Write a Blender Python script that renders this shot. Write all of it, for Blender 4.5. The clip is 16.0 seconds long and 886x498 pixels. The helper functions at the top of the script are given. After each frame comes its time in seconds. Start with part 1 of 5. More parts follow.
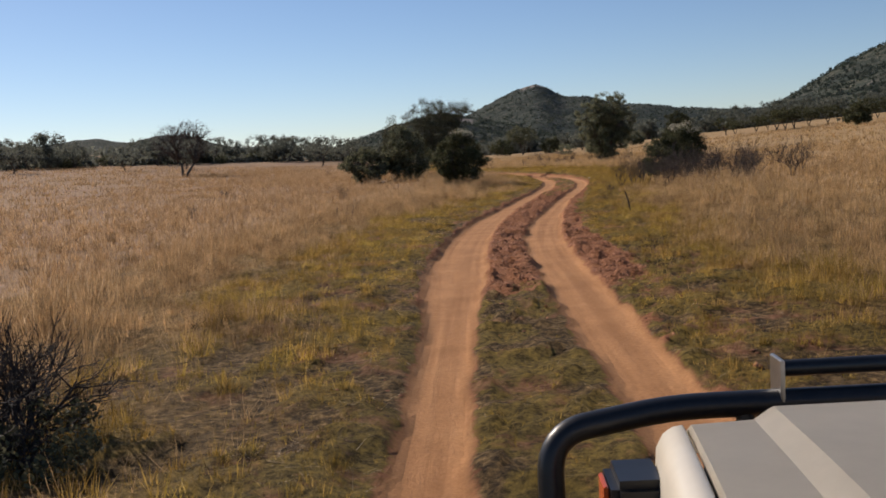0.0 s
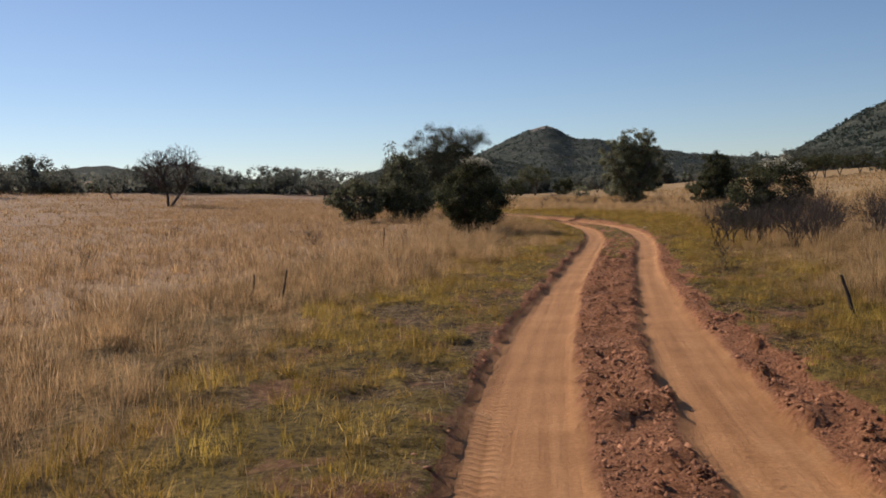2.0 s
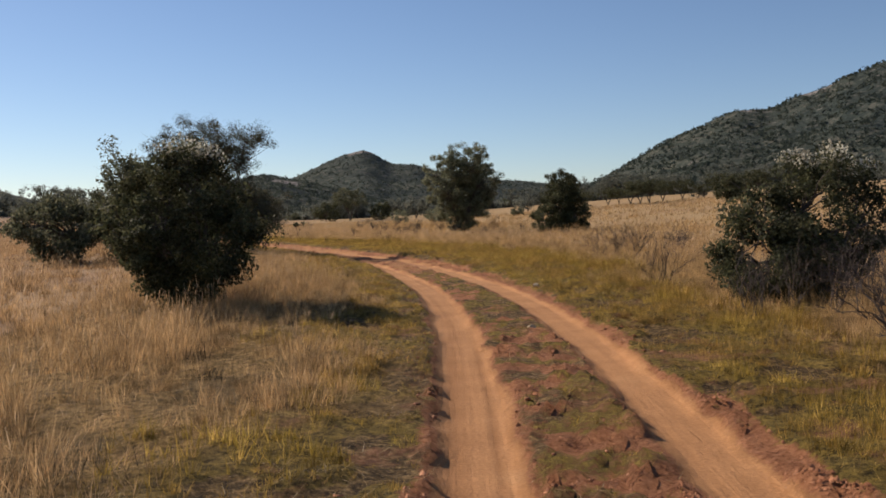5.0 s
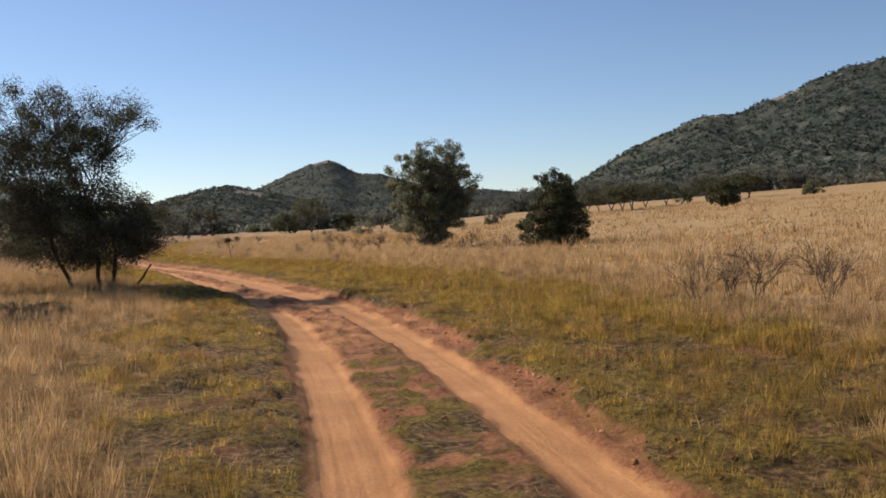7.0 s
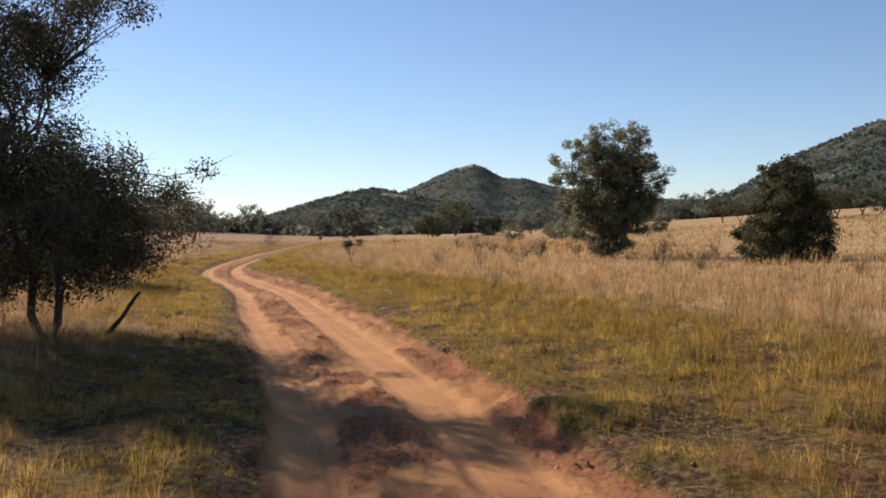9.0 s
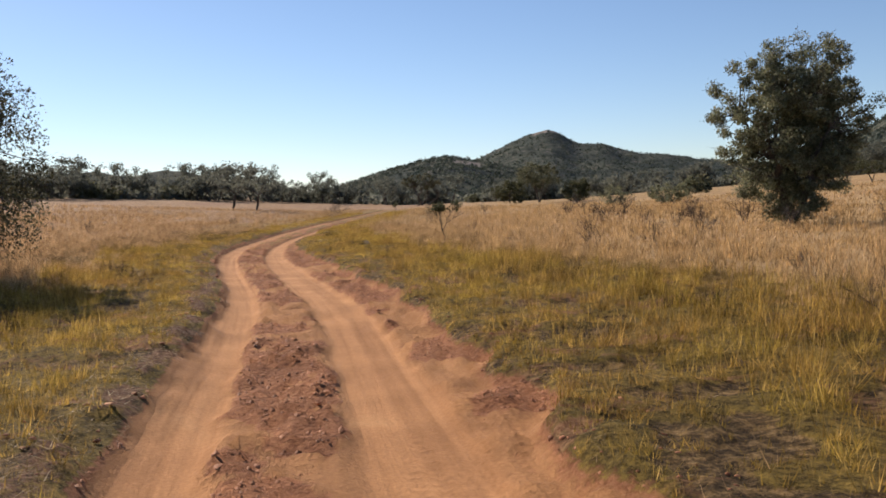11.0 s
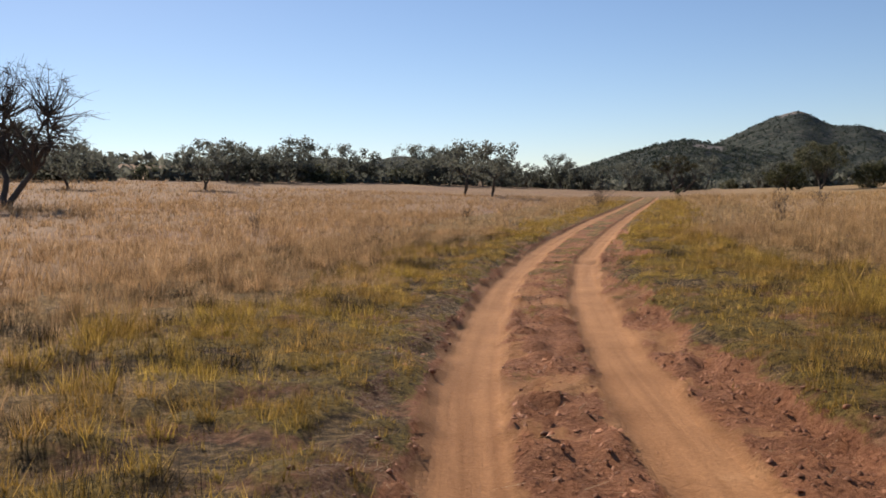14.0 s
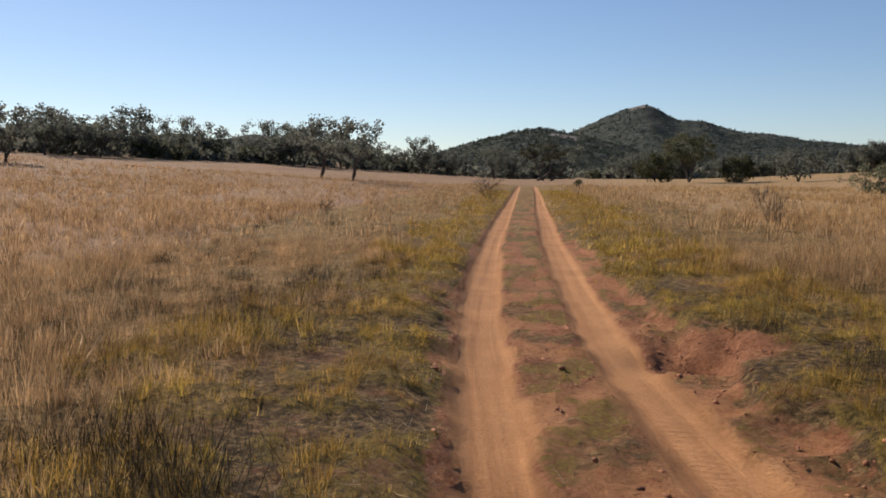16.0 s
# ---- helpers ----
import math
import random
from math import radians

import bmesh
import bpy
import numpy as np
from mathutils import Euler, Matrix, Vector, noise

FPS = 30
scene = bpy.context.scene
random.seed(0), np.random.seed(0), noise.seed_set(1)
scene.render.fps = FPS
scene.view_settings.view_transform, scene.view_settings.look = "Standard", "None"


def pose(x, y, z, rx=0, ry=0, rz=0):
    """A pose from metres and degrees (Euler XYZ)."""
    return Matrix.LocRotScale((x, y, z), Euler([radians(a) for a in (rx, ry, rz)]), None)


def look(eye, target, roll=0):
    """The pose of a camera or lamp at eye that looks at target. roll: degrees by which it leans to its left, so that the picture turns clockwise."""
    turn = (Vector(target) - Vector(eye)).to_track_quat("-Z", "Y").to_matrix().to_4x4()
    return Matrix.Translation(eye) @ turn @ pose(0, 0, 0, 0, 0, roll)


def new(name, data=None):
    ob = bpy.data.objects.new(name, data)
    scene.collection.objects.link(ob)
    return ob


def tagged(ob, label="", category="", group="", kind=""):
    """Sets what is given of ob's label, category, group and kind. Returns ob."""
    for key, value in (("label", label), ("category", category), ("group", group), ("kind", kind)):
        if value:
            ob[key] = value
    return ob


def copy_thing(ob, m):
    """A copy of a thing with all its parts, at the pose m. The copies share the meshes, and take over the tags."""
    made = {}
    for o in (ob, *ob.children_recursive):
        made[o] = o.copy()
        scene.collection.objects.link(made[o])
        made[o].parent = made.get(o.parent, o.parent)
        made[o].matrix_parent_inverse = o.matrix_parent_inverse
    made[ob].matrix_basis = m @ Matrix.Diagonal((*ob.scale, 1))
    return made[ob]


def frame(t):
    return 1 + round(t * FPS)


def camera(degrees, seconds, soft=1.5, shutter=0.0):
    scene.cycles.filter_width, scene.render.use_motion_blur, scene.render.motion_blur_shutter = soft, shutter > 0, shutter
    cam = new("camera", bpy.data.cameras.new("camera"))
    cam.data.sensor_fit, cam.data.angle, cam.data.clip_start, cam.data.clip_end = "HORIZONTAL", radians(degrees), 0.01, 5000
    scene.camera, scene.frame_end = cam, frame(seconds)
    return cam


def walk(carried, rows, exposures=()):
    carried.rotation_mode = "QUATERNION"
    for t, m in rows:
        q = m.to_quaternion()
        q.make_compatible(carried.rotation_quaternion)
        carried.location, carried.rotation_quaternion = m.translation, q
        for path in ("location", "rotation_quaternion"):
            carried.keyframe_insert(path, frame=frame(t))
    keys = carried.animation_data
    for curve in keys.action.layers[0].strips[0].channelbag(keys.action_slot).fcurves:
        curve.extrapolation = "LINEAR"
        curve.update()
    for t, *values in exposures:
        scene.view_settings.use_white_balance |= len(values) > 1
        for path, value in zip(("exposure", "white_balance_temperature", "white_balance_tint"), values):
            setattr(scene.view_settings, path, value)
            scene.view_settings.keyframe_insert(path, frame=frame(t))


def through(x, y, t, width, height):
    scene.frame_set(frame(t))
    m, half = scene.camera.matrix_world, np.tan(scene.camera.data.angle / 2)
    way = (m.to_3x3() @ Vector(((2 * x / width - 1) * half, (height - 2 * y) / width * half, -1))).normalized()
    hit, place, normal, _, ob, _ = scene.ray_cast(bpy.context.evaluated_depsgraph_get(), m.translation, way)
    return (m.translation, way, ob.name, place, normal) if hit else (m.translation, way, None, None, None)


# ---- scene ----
cam = camera(51.7, 16.0, 1.7)
PATH = [
    (0, (0.708, -0.805, 1.801), (0.65, 1.184, 1.603), -3.7),
    (0.5, (0.613, 2.295, 1.826), (0.569, 4.286, 1.641), -1.1),
    (1, (0.528, 5.383, 1.797), (0.466, 7.369, 1.573), -1.0),
    (1.5, (0.423, 8.873, 1.745), (0.354, 10.864, 1.569), -1.5),
    (2, (0.412, 12.334, 1.721), (0.345, 14.33, 1.606), -1.8),
    (2.5, (0.51, 15.794, 1.727), (0.463, 17.791, 1.617), -3.1),
    (3, (0.644, 19.465, 1.628), (0.675, 21.461, 1.499), -3.0),
    (3.5, (0.807, 22.489, 1.636), (1.009, 24.477, 1.547), -0.9),
    (4, (1.275, 25.588, 1.692), (1.6, 27.561, 1.634), -0.7),
    (4.5, (1.794, 28.95, 1.719), (2.138, 30.919, 1.672), -0.4),
    (5, (2.47, 32.631, 1.708), (2.8, 34.602, 1.636), -1.5),
    (7.5, (5.443, 51.983, 1.855), (5.849, 53.941, 1.804), -2.2),
    (8, (5.766, 56.201, 1.782), (6.121, 58.169, 1.729), -1.6),
    (8.5, (5.929, 60.344, 1.695), (6.171, 62.328, 1.629), -1.9),
    (9, (5.967, 64.587, 1.785), (6.059, 66.585, 1.751), -0.9),
    (9.5, (5.823, 68.562, 1.66), (5.869, 70.559, 1.563), -2.7),
    (12, (2.618, 88.681, 1.432), (2.383, 90.664, 1.327), 0.3),
    (12.5, (1.569, 92.217, 1.427), (1.208, 94.18, 1.3), -0.1),
    (13, (0.524, 96.082, 1.467), (0.144, 98.044, 1.39), 0.6),
    (13.5, (-0.653, 99.929, 1.434), (-1.215, 101.846, 1.349), -0.2),
    (14, (-1.802, 103.361, 1.555), (-2.357, 105.279, 1.438), -1.3),
    (14.5, (-2.821, 106.43, 1.536), (-3.289, 108.371, 1.421), 0.4),
    (15, (-3.709, 109.659, 1.562), (-4.007, 111.633, 1.437), 1.5),
    (15.5, (-4.539, 112.905, 1.654), (-4.846, 114.876, 1.5), 0.1),
    (16, (-5.381, 116.477, 1.741), (-5.626, 118.456, 1.584), 0.4),
]
walk(cam, [(t, look(eye, target, roll)) for t, eye, target, roll in PATH],
     [(0, 0.0, 6200, 15), (2.5, -0.03, 6220, 15), (5, 0.12, 6350, 15), (7.5, 0.4, 6400, 15), (9.5, 0.5, 6400, 15), (12, 0.3, 6330, 15), (16, 0.12, 6280, 15)])

# ---- world, sun ----
SUN_AZ, SUN_EL = 42.0, 32.0          # degrees left of +y, above the horizon
world = bpy.data.worlds.new("savanna_sky")
world.use_nodes = True
scene.world = world
wn = world.node_tree
sky = wn.nodes.new("ShaderNodeTexSky")
sky.sky_type = 'NISHITA'
sky.sun_disc = False
sky.sun_elevation = radians(SUN_EL)
sky.sun_rotation = radians(-SUN_AZ)
sky.altitude = 1200.0
sky.air_density, sky.dust_density, sky.ozone_density = 1.0, 0.30, 2.8
wn.links.new(sky.outputs["Color"], wn.nodes["Background"].inputs["Color"])
wn.nodes["Background"].inputs["Strength"].default_value = 0.084
sun_data = bpy.data.lights.new("sun", 'SUN')
sun_data.energy, sun_data.angle, sun_data.color = 5.0, radians(0.55), (1.0, 0.86, 0.68)
sun = new("sun", sun_data)
to_sun = Vector((-math.sin(radians(SUN_AZ)) * math.cos(radians(SUN_EL)),
                 math.cos(radians(SUN_AZ)) * math.cos(radians(SUN_EL)), math.sin(radians(SUN_EL))))
sun.matrix_world = look(tuple(to_sun * 60), (0, 0, 0))


# ---- materials ----
def material(name):
    m = bpy.data.materials.new(name)
    m.use_nodes = True
    return m, m.node_tree, m.node_tree.nodes["Principled BSDF"]


def node(nt, kind, **values):
    n = nt.nodes.new(kind)
    for key, v in values.items():
        n.inputs[key.replace("_", " ")].default_value = v
    return n


def noise_of(nt, vector, size, detail=3.0, rough=0.55):
    n = node(nt, "ShaderNodeTexNoise", Scale=1.0 / size, Detail=detail, Roughness=rough)
    nt.links.new(vector, n.inputs["Vector"])
    return n.outputs["Fac"]


def ramp(nt, fac, *stops):
    r = nt.nodes.new("ShaderNodeValToRGB")
    e = r.color_ramp.elements
    while len(e) < len(stops):
        e.new(0.5)
    for k, (at, c) in enumerate(stops):
        e[k].position, e[k].color = at, (*c, 1.0)
    nt.links.new(fac, r.inputs["Fac"])
    return r.outputs["Color"]


def blend(nt, fac, a, b, mode='MIX'):
    n = nt.nodes.new("ShaderNodeMix")
    n.data_type, n.blend_type = 'RGBA', mode
    for value, sock in ((fac, n.inputs[0]), (a, n.inputs[6]), (b, n.inputs[7])):
        if isinstance(value, (int, float)):
            sock.default_value = value
        elif isinstance(value, tuple):
            sock.default_value = (*value, 1.0)
        else:
            nt.links.new(value, sock)
    return n.outputs[2]


def calc(nt, op, a, b=0.0):
    n = nt.nodes.new("ShaderNodeMath")
    n.operation = op
    for value, sock in ((a, n.inputs[0]), (b, n.inputs[1])):
        if isinstance(value, (int, float)):
            sock.default_value = value
        else:
            nt.links.new(value, sock)
    return n.outputs[0]


def attr(nt, name):
    n = nt.nodes.new("ShaderNodeAttribute")
    n.attribute_name = name
    return n.outputs["Fac"]


def place(nt):
    return nt.nodes.new("ShaderNodeNewGeometry").outputs["Position"]


def bump(nt, bsdf, height, strength, distance):
    b = node(nt, "ShaderNodeBump", Strength=strength, Distance=distance)
    nt.links.new(height, b.inputs["Height"])
    nt.links.new(b.outputs["Normal"], bsdf.inputs["Normal"])


def easting(nt, p):
    """0 over the rosy grass west of the track, 1 over the golden grass east of it."""
    x = nt.nodes.new("ShaderNodeSeparateXYZ")
    nt.links.new(p, x.inputs["Vector"])
    n = nt.nodes.new("ShaderNodeMapRange")
    n.inputs["From Min"].default_value, n.inputs["From Max"].default_value = -4.0, 16.0
    nt.links.new(calc(nt, 'ADD', x.outputs["X"], calc(nt, 'MULTIPLY', noise_of(nt, p, 12.0), 12.0)), n.inputs["Value"])
    return n.outputs["Result"]


def crisp(nt, p, name, size):
    """A painted weight with a ragged, fairly sharp edge."""
    n = calc(nt, 'ADD', attr(nt, name), calc(nt, 'MULTIPLY', calc(nt, 'SUBTRACT', noise_of(nt, p, size, 4, 0.7), 0.5), 0.9))
    return ramp(nt, n, (0.38, (0, 0, 0)), (0.62, (1, 1, 1)))


def dry_colours(nt, p):
    """Dry grassland from above: straw, pinkish brown and olive patches."""
    rosy = ramp(nt, noise_of(nt, p, 14.0, 4), (0.35, (0.26, 0.165, 0.090)), (0.52, (0.32, 0.212, 0.125)), (0.68, (0.26, 0.158, 0.102)))
    gold = ramp(nt, noise_of(nt, p, 14.0, 4), (0.35, (0.33, 0.220, 0.100)), (0.52, (0.39, 0.270, 0.138)), (0.68, (0.31, 0.195, 0.098)))
    big = blend(nt, easting(nt, p), rosy, gold)
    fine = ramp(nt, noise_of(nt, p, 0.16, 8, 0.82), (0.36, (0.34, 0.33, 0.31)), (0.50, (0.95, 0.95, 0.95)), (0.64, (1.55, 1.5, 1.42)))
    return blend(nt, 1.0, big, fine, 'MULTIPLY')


def verge_colours(nt, p, tuft=None):
    """Short olive turf in tufts, with brown litter and bare red patches between; litter and fine specks also carry the
    shade of the gaps.
    """
    # Fine dark specks paint the shade in gaps between tufts into the colour.
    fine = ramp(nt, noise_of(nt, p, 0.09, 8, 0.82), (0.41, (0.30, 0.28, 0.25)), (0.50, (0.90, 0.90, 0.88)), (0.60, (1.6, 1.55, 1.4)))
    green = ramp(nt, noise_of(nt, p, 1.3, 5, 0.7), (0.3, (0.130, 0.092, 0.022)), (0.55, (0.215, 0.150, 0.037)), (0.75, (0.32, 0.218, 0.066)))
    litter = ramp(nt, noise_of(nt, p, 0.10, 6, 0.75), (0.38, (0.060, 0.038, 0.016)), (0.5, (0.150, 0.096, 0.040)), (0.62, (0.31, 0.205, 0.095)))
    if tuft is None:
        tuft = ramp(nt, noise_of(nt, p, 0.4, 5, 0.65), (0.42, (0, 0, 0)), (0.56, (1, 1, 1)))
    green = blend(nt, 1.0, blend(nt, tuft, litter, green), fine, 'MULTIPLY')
    soil = ramp(nt, noise_of(nt, p, 0.10, 6, 0.75), (0.36, (0.13, 0.055, 0.028)), (0.5, (0.29, 0.135, 0.068)), (0.64, (0.46, 0.235, 0.125)))
    bare = ramp(nt, noise_of(nt, p, 1.1, 6, 0.7), (0.53, (0, 0, 0)), (0.62, (0.85, 0.85, 0.85)))
    return blend(nt, bare, green, soil)


def make_ground():
    m, nt, b = material("dry_grassland")
    p = place(nt)
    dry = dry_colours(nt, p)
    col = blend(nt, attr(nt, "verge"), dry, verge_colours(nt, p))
    woods = ramp(nt, noise_of(nt, p, 9.0, 4, 0.6), (0.35, (0.060, 0.066, 0.045)), (0.7, (0.12, 0.115, 0.075)))
    col = blend(nt, attr(nt, "far"), col, woods)
    nt.links.new(col, b.inputs["Base Color"])
    b.inputs["Roughness"].default_value = 0.95
    b.inputs["Specular IOR Level"].default_value = 0.1
    bump(nt, b, noise_of(nt, p, 0.12, 6, 0.7), 0.45, 0.04)
    return m


def make_road():
    m, nt, b = material("red_sand_track")
    p = place(nt)
    sand = ramp(nt, noise_of(nt, p, 0.9, 6, 0.6), (0.3, (0.385, 0.188, 0.079)), (0.6, (0.48, 0.243, 0.104)), (0.8, (0.56, 0.312, 0.145)))
    grit = ramp(nt, noise_of(nt, p, 0.03, 3, 0.7), (0.3, (0.82, 0.80, 0.78)), (0.7, (1.1, 1.1, 1.1)))
    sand = blend(nt, 1.0, sand, grit, 'MULTIPLY')
    lane = nt.nodes.new("ShaderNodeCombineXYZ")
    nt.links.new(attr(nt, "lane"), lane.inputs["X"])
    yy = nt.nodes.new("ShaderNodeSeparateXYZ")
    nt.links.new(p, yy.inputs["Vector"])
    nt.links.new(calc(nt, 'MULTIPLY', yy.outputs["Y"], 0.02), lane.inputs["Y"])
    lines = noise_of(nt, lane.outputs["Vector"], 0.10, 3, 0.6)
    sand = blend(nt, 0.35, sand, ramp(nt, lines, (0.30, (0.66, 0.60, 0.54)), (0.48, (1.0, 1.0, 1.0)), (0.7, (1.10, 1.12, 1.14))), 'MULTIPLY')
    sand = blend(nt, 0.5, sand, ramp(nt, attr(nt, "streak"), (0.22, (0.60, 0.54, 0.48)), (0.50, (1.0, 1.0, 1.0)), (0.85, (1.12, 1.14, 1.16))), 'MULTIPLY')
    clod = ramp(nt, noise_of(nt, p, 0.055, 5, 0.7), (0.30, (0.21, 0.082, 0.038)), (0.48, (0.38, 0.165, 0.078)), (0.70, (0.55, 0.265, 0.132)))
    stain = ramp(nt, noise_of(nt, p, 0.7, 4, 0.6), (0.4, (0.8, 0.77, 0.74)), (0.65, (1.1, 1.1, 1.1)))
    clod = blend(nt, 1.0, clod, stain, 'MULTIPLY')
    # Thatch darkened for shade under the long grass; mounds left lighter.
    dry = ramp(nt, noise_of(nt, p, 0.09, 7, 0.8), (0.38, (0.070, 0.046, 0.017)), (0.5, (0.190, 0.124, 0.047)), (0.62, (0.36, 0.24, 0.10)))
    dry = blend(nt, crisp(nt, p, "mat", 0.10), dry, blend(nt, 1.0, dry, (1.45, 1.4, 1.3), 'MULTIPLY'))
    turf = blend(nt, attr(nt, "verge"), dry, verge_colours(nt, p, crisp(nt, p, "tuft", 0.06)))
    col = blend(nt, crisp(nt, p, "rut", 0.07), clod, sand)
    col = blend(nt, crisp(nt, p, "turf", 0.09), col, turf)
    dung = ramp(nt, noise_of(nt, p, 0.075, 6, 0.8), (0.38, (0.050, 0.026, 0.015)), (0.47, (0.135, 0.066, 0.036)), (0.56, (0.25, 0.135, 0.075)), (0.66, (0.38, 0.26, 0.16)))
    col = blend(nt, crisp(nt, p, "churn", 0.08), col, dung)
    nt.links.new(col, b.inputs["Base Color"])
    b.inputs["Roughness"].default_value = 0.93
    b.inputs["Specular IOR Level"].default_value = 0.15
    lumps = calc(nt, 'MULTIPLY', noise_of(nt, p, 0.07, 6, 0.75), calc(nt, 'SUBTRACT', 1.2, calc(nt, 'MAXIMUM', attr(nt, "rut"), calc(nt, 'MULTIPLY', attr(nt, "turf"), 0.85))))
    lumps = calc(nt, 'ADD', lumps, calc(nt, 'MULTIPLY', lines, calc(nt, 'MULTIPLY', attr(nt, "rut"), 0.14)))
    wave = calc(nt, 'SINE', calc(nt, 'ADD', calc(nt, 'MULTIPLY', yy.outputs["Y"], 52.0), calc(nt, 'MULTIPLY', attr(nt, "lane"), 12.0)))
    lumps = calc(nt, 'ADD', lumps, calc(nt, 'MULTIPLY', calc(nt, 'MAXIMUM', wave, -0.2), calc(nt, 'MULTIPLY', attr(nt, "tread"), 0.08)))
    lumps = calc(nt, 'ADD', lumps, calc(nt, 'MULTIPLY', noise_of(nt, p, 0.05, 6, 0.8), calc(nt, 'MULTIPLY', attr(nt, "turf"), 0.9)))
    bump(nt, b, lumps, 1.0, 0.09)
    return m


def make_blades(name, *colours, patch=3.0, second=None, through=0.45, tuft_shade=0.0):
    """Grass: every blade its own tint, drifting in patches, letting some light through."""
    m, nt, b = material(name)
    geo = nt.nodes.new("ShaderNodeNewGeometry")
    col = ramp(nt, geo.outputs["Random Per Island"], *colours)
    if second:
        mask = ramp(nt, noise_of(nt, geo.outputs["Position"], patch, 4, 0.6), (0.42, (0, 0, 0)), (0.60, (1, 1, 1)))
        if patch > 4:
            mask = calc(nt, 'SUBTRACT', 1.0, calc(nt, 'MULTIPLY', easting(nt, geo.outputs["Position"]), calc(nt, 'SUBTRACT', 1.0, calc(nt, 'MULTIPLY', mask, 0.4))))
        other = ramp(nt, geo.outputs["Random Per Island"], *second)
        col = blend(nt, mask, col, other)
    # Broad light and dark drift, standing in for the shaded sides of clumps.
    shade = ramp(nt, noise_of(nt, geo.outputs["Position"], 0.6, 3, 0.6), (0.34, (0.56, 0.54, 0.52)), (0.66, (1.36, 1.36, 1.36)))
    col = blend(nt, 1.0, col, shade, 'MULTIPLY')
    # Tuft-sized dark blotches: shade between grass tufts put into the blade colour.
    if tuft_shade:
        tuft = ramp(nt, noise_of(nt, geo.outputs["Position"], tuft_shade, 3, 0.6), (0.36, (0.42, 0.40, 0.36)), (0.50, (1.0, 1.0, 1.0)), (0.66, (1.40, 1.36, 1.3)))
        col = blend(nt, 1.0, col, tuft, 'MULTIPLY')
    b.inputs["Roughness"].default_value = 0.7
    b.inputs["Specular IOR Level"].default_value = 0.15
    nt.links.new(col, b.inputs["Base Color"])
    tr = nt.nodes.new("ShaderNodeBsdfTranslucent")
    nt.links.new(col, tr.inputs["Color"])
    mix = nt.nodes.new("ShaderNodeMixShader")
    mix.inputs["Fac"].default_value = through
    nt.links.new(b.outputs["BSDF"], mix.inputs[1])
    nt.links.new(tr.outputs["BSDF"], mix.inputs[2])
    nt.links.new(mix.outputs["Shader"], nt.nodes["Material Output"].inputs["Surface"])
    return m


def make_bark(name, dark, light):
    m, nt, b = material(name)
    p = place(nt)
    nt.links.new(ramp(nt, noise_of(nt, p, 0.08, 5, 0.7), (0.3, dark), (0.7, light)), b.inputs["Base Color"])
    b.inputs["Roughness"].default_value = 0.9
    bump(nt, b, noise_of(nt, p, 0.03, 4), 0.6, 0.02)
    return m


def make_hill():
    m, nt, b = material("hazed_bush_hill")
    p = place(nt)
    # Bush cover tinted blue and lifted, painting distance haze into the hill.
    cover = ramp(nt, noise_of(nt, p, 7.0, 7, 0.75), (0.38, (0.036, 0.048, 0.044)), (0.52, (0.060, 0.072, 0.062)), (0.62, (0.130, 0.126, 0.104)))
    broad = ramp(nt, noise_of(nt, p, 160.0, 4, 0.6), (0.35, (0.70, 0.76, 0.80)), (0.65, (1.15, 1.1, 1.0)))
    cover = blend(nt, 1.0, cover, broad, 'MULTIPLY')
    stone = ramp(nt, noise_of(nt, p, 8.0, 6, 0.75), (0.36, (0.09, 0.082, 0.074)), (0.62, (0.34, 0.305, 0.27)))
    patch = ramp(nt, noise_of(nt, p, 26.0, 8, 0.75), (0.60, (0, 0, 0)), (0.66, (1, 1, 1)))
    col = blend(nt, calc(nt, 'MAXIMUM', calc(nt, 'MULTIPLY', patch, 0.55), attr(nt, "rock")), cover, stone)
    nt.links.new(col, b.inputs["Base Color"])
    b.inputs["Roughness"].default_value = 1.0
    b.inputs["Specular IOR Level"].default_value = 0.05
    bump(nt, b, noise_of(nt, p, 9.0, 6, 0.7), 1.0, 3.0)
    return m


def make_plain(name, colour, rough, metal=0.0, grain=0.0, size=0.05, coat=0.0):
    m, nt, b = material(name)
    p = place(nt)
    lo = tuple(c * (1 - grain) for c in colour)
    hi = tuple(min(1.0, c * (1 + grain)) for c in colour)
    nt.links.new(ramp(nt, noise_of(nt, p, size, 5, 0.65), (0.3, lo), (0.7, hi)), b.inputs["Base Color"])
    b.inputs["Roughness"].default_value, b.inputs["Metallic"].default_value = rough, metal
    b.inputs["Coat Weight"].default_value = coat
    return m


M_GROUND, M_ROAD, M_HILL = make_ground(), make_road(), make_hill()
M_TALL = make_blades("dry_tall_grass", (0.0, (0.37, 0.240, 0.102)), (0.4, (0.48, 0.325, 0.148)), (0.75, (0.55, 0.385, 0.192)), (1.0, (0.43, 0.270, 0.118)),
                     patch=5.0, second=((0.0, (0.32, 0.200, 0.098)), (0.5, (0.44, 0.285, 0.150)), (1.0, (0.52, 0.370, 0.210))), tuft_shade=0.30)
M_HEADS = make_blades("feathery_seed_heads", (0.0, (0.38, 0.245, 0.13)), (0.5, (0.50, 0.345, 0.20)), (1.0, (0.60, 0.44, 0.28)), through=0.6)
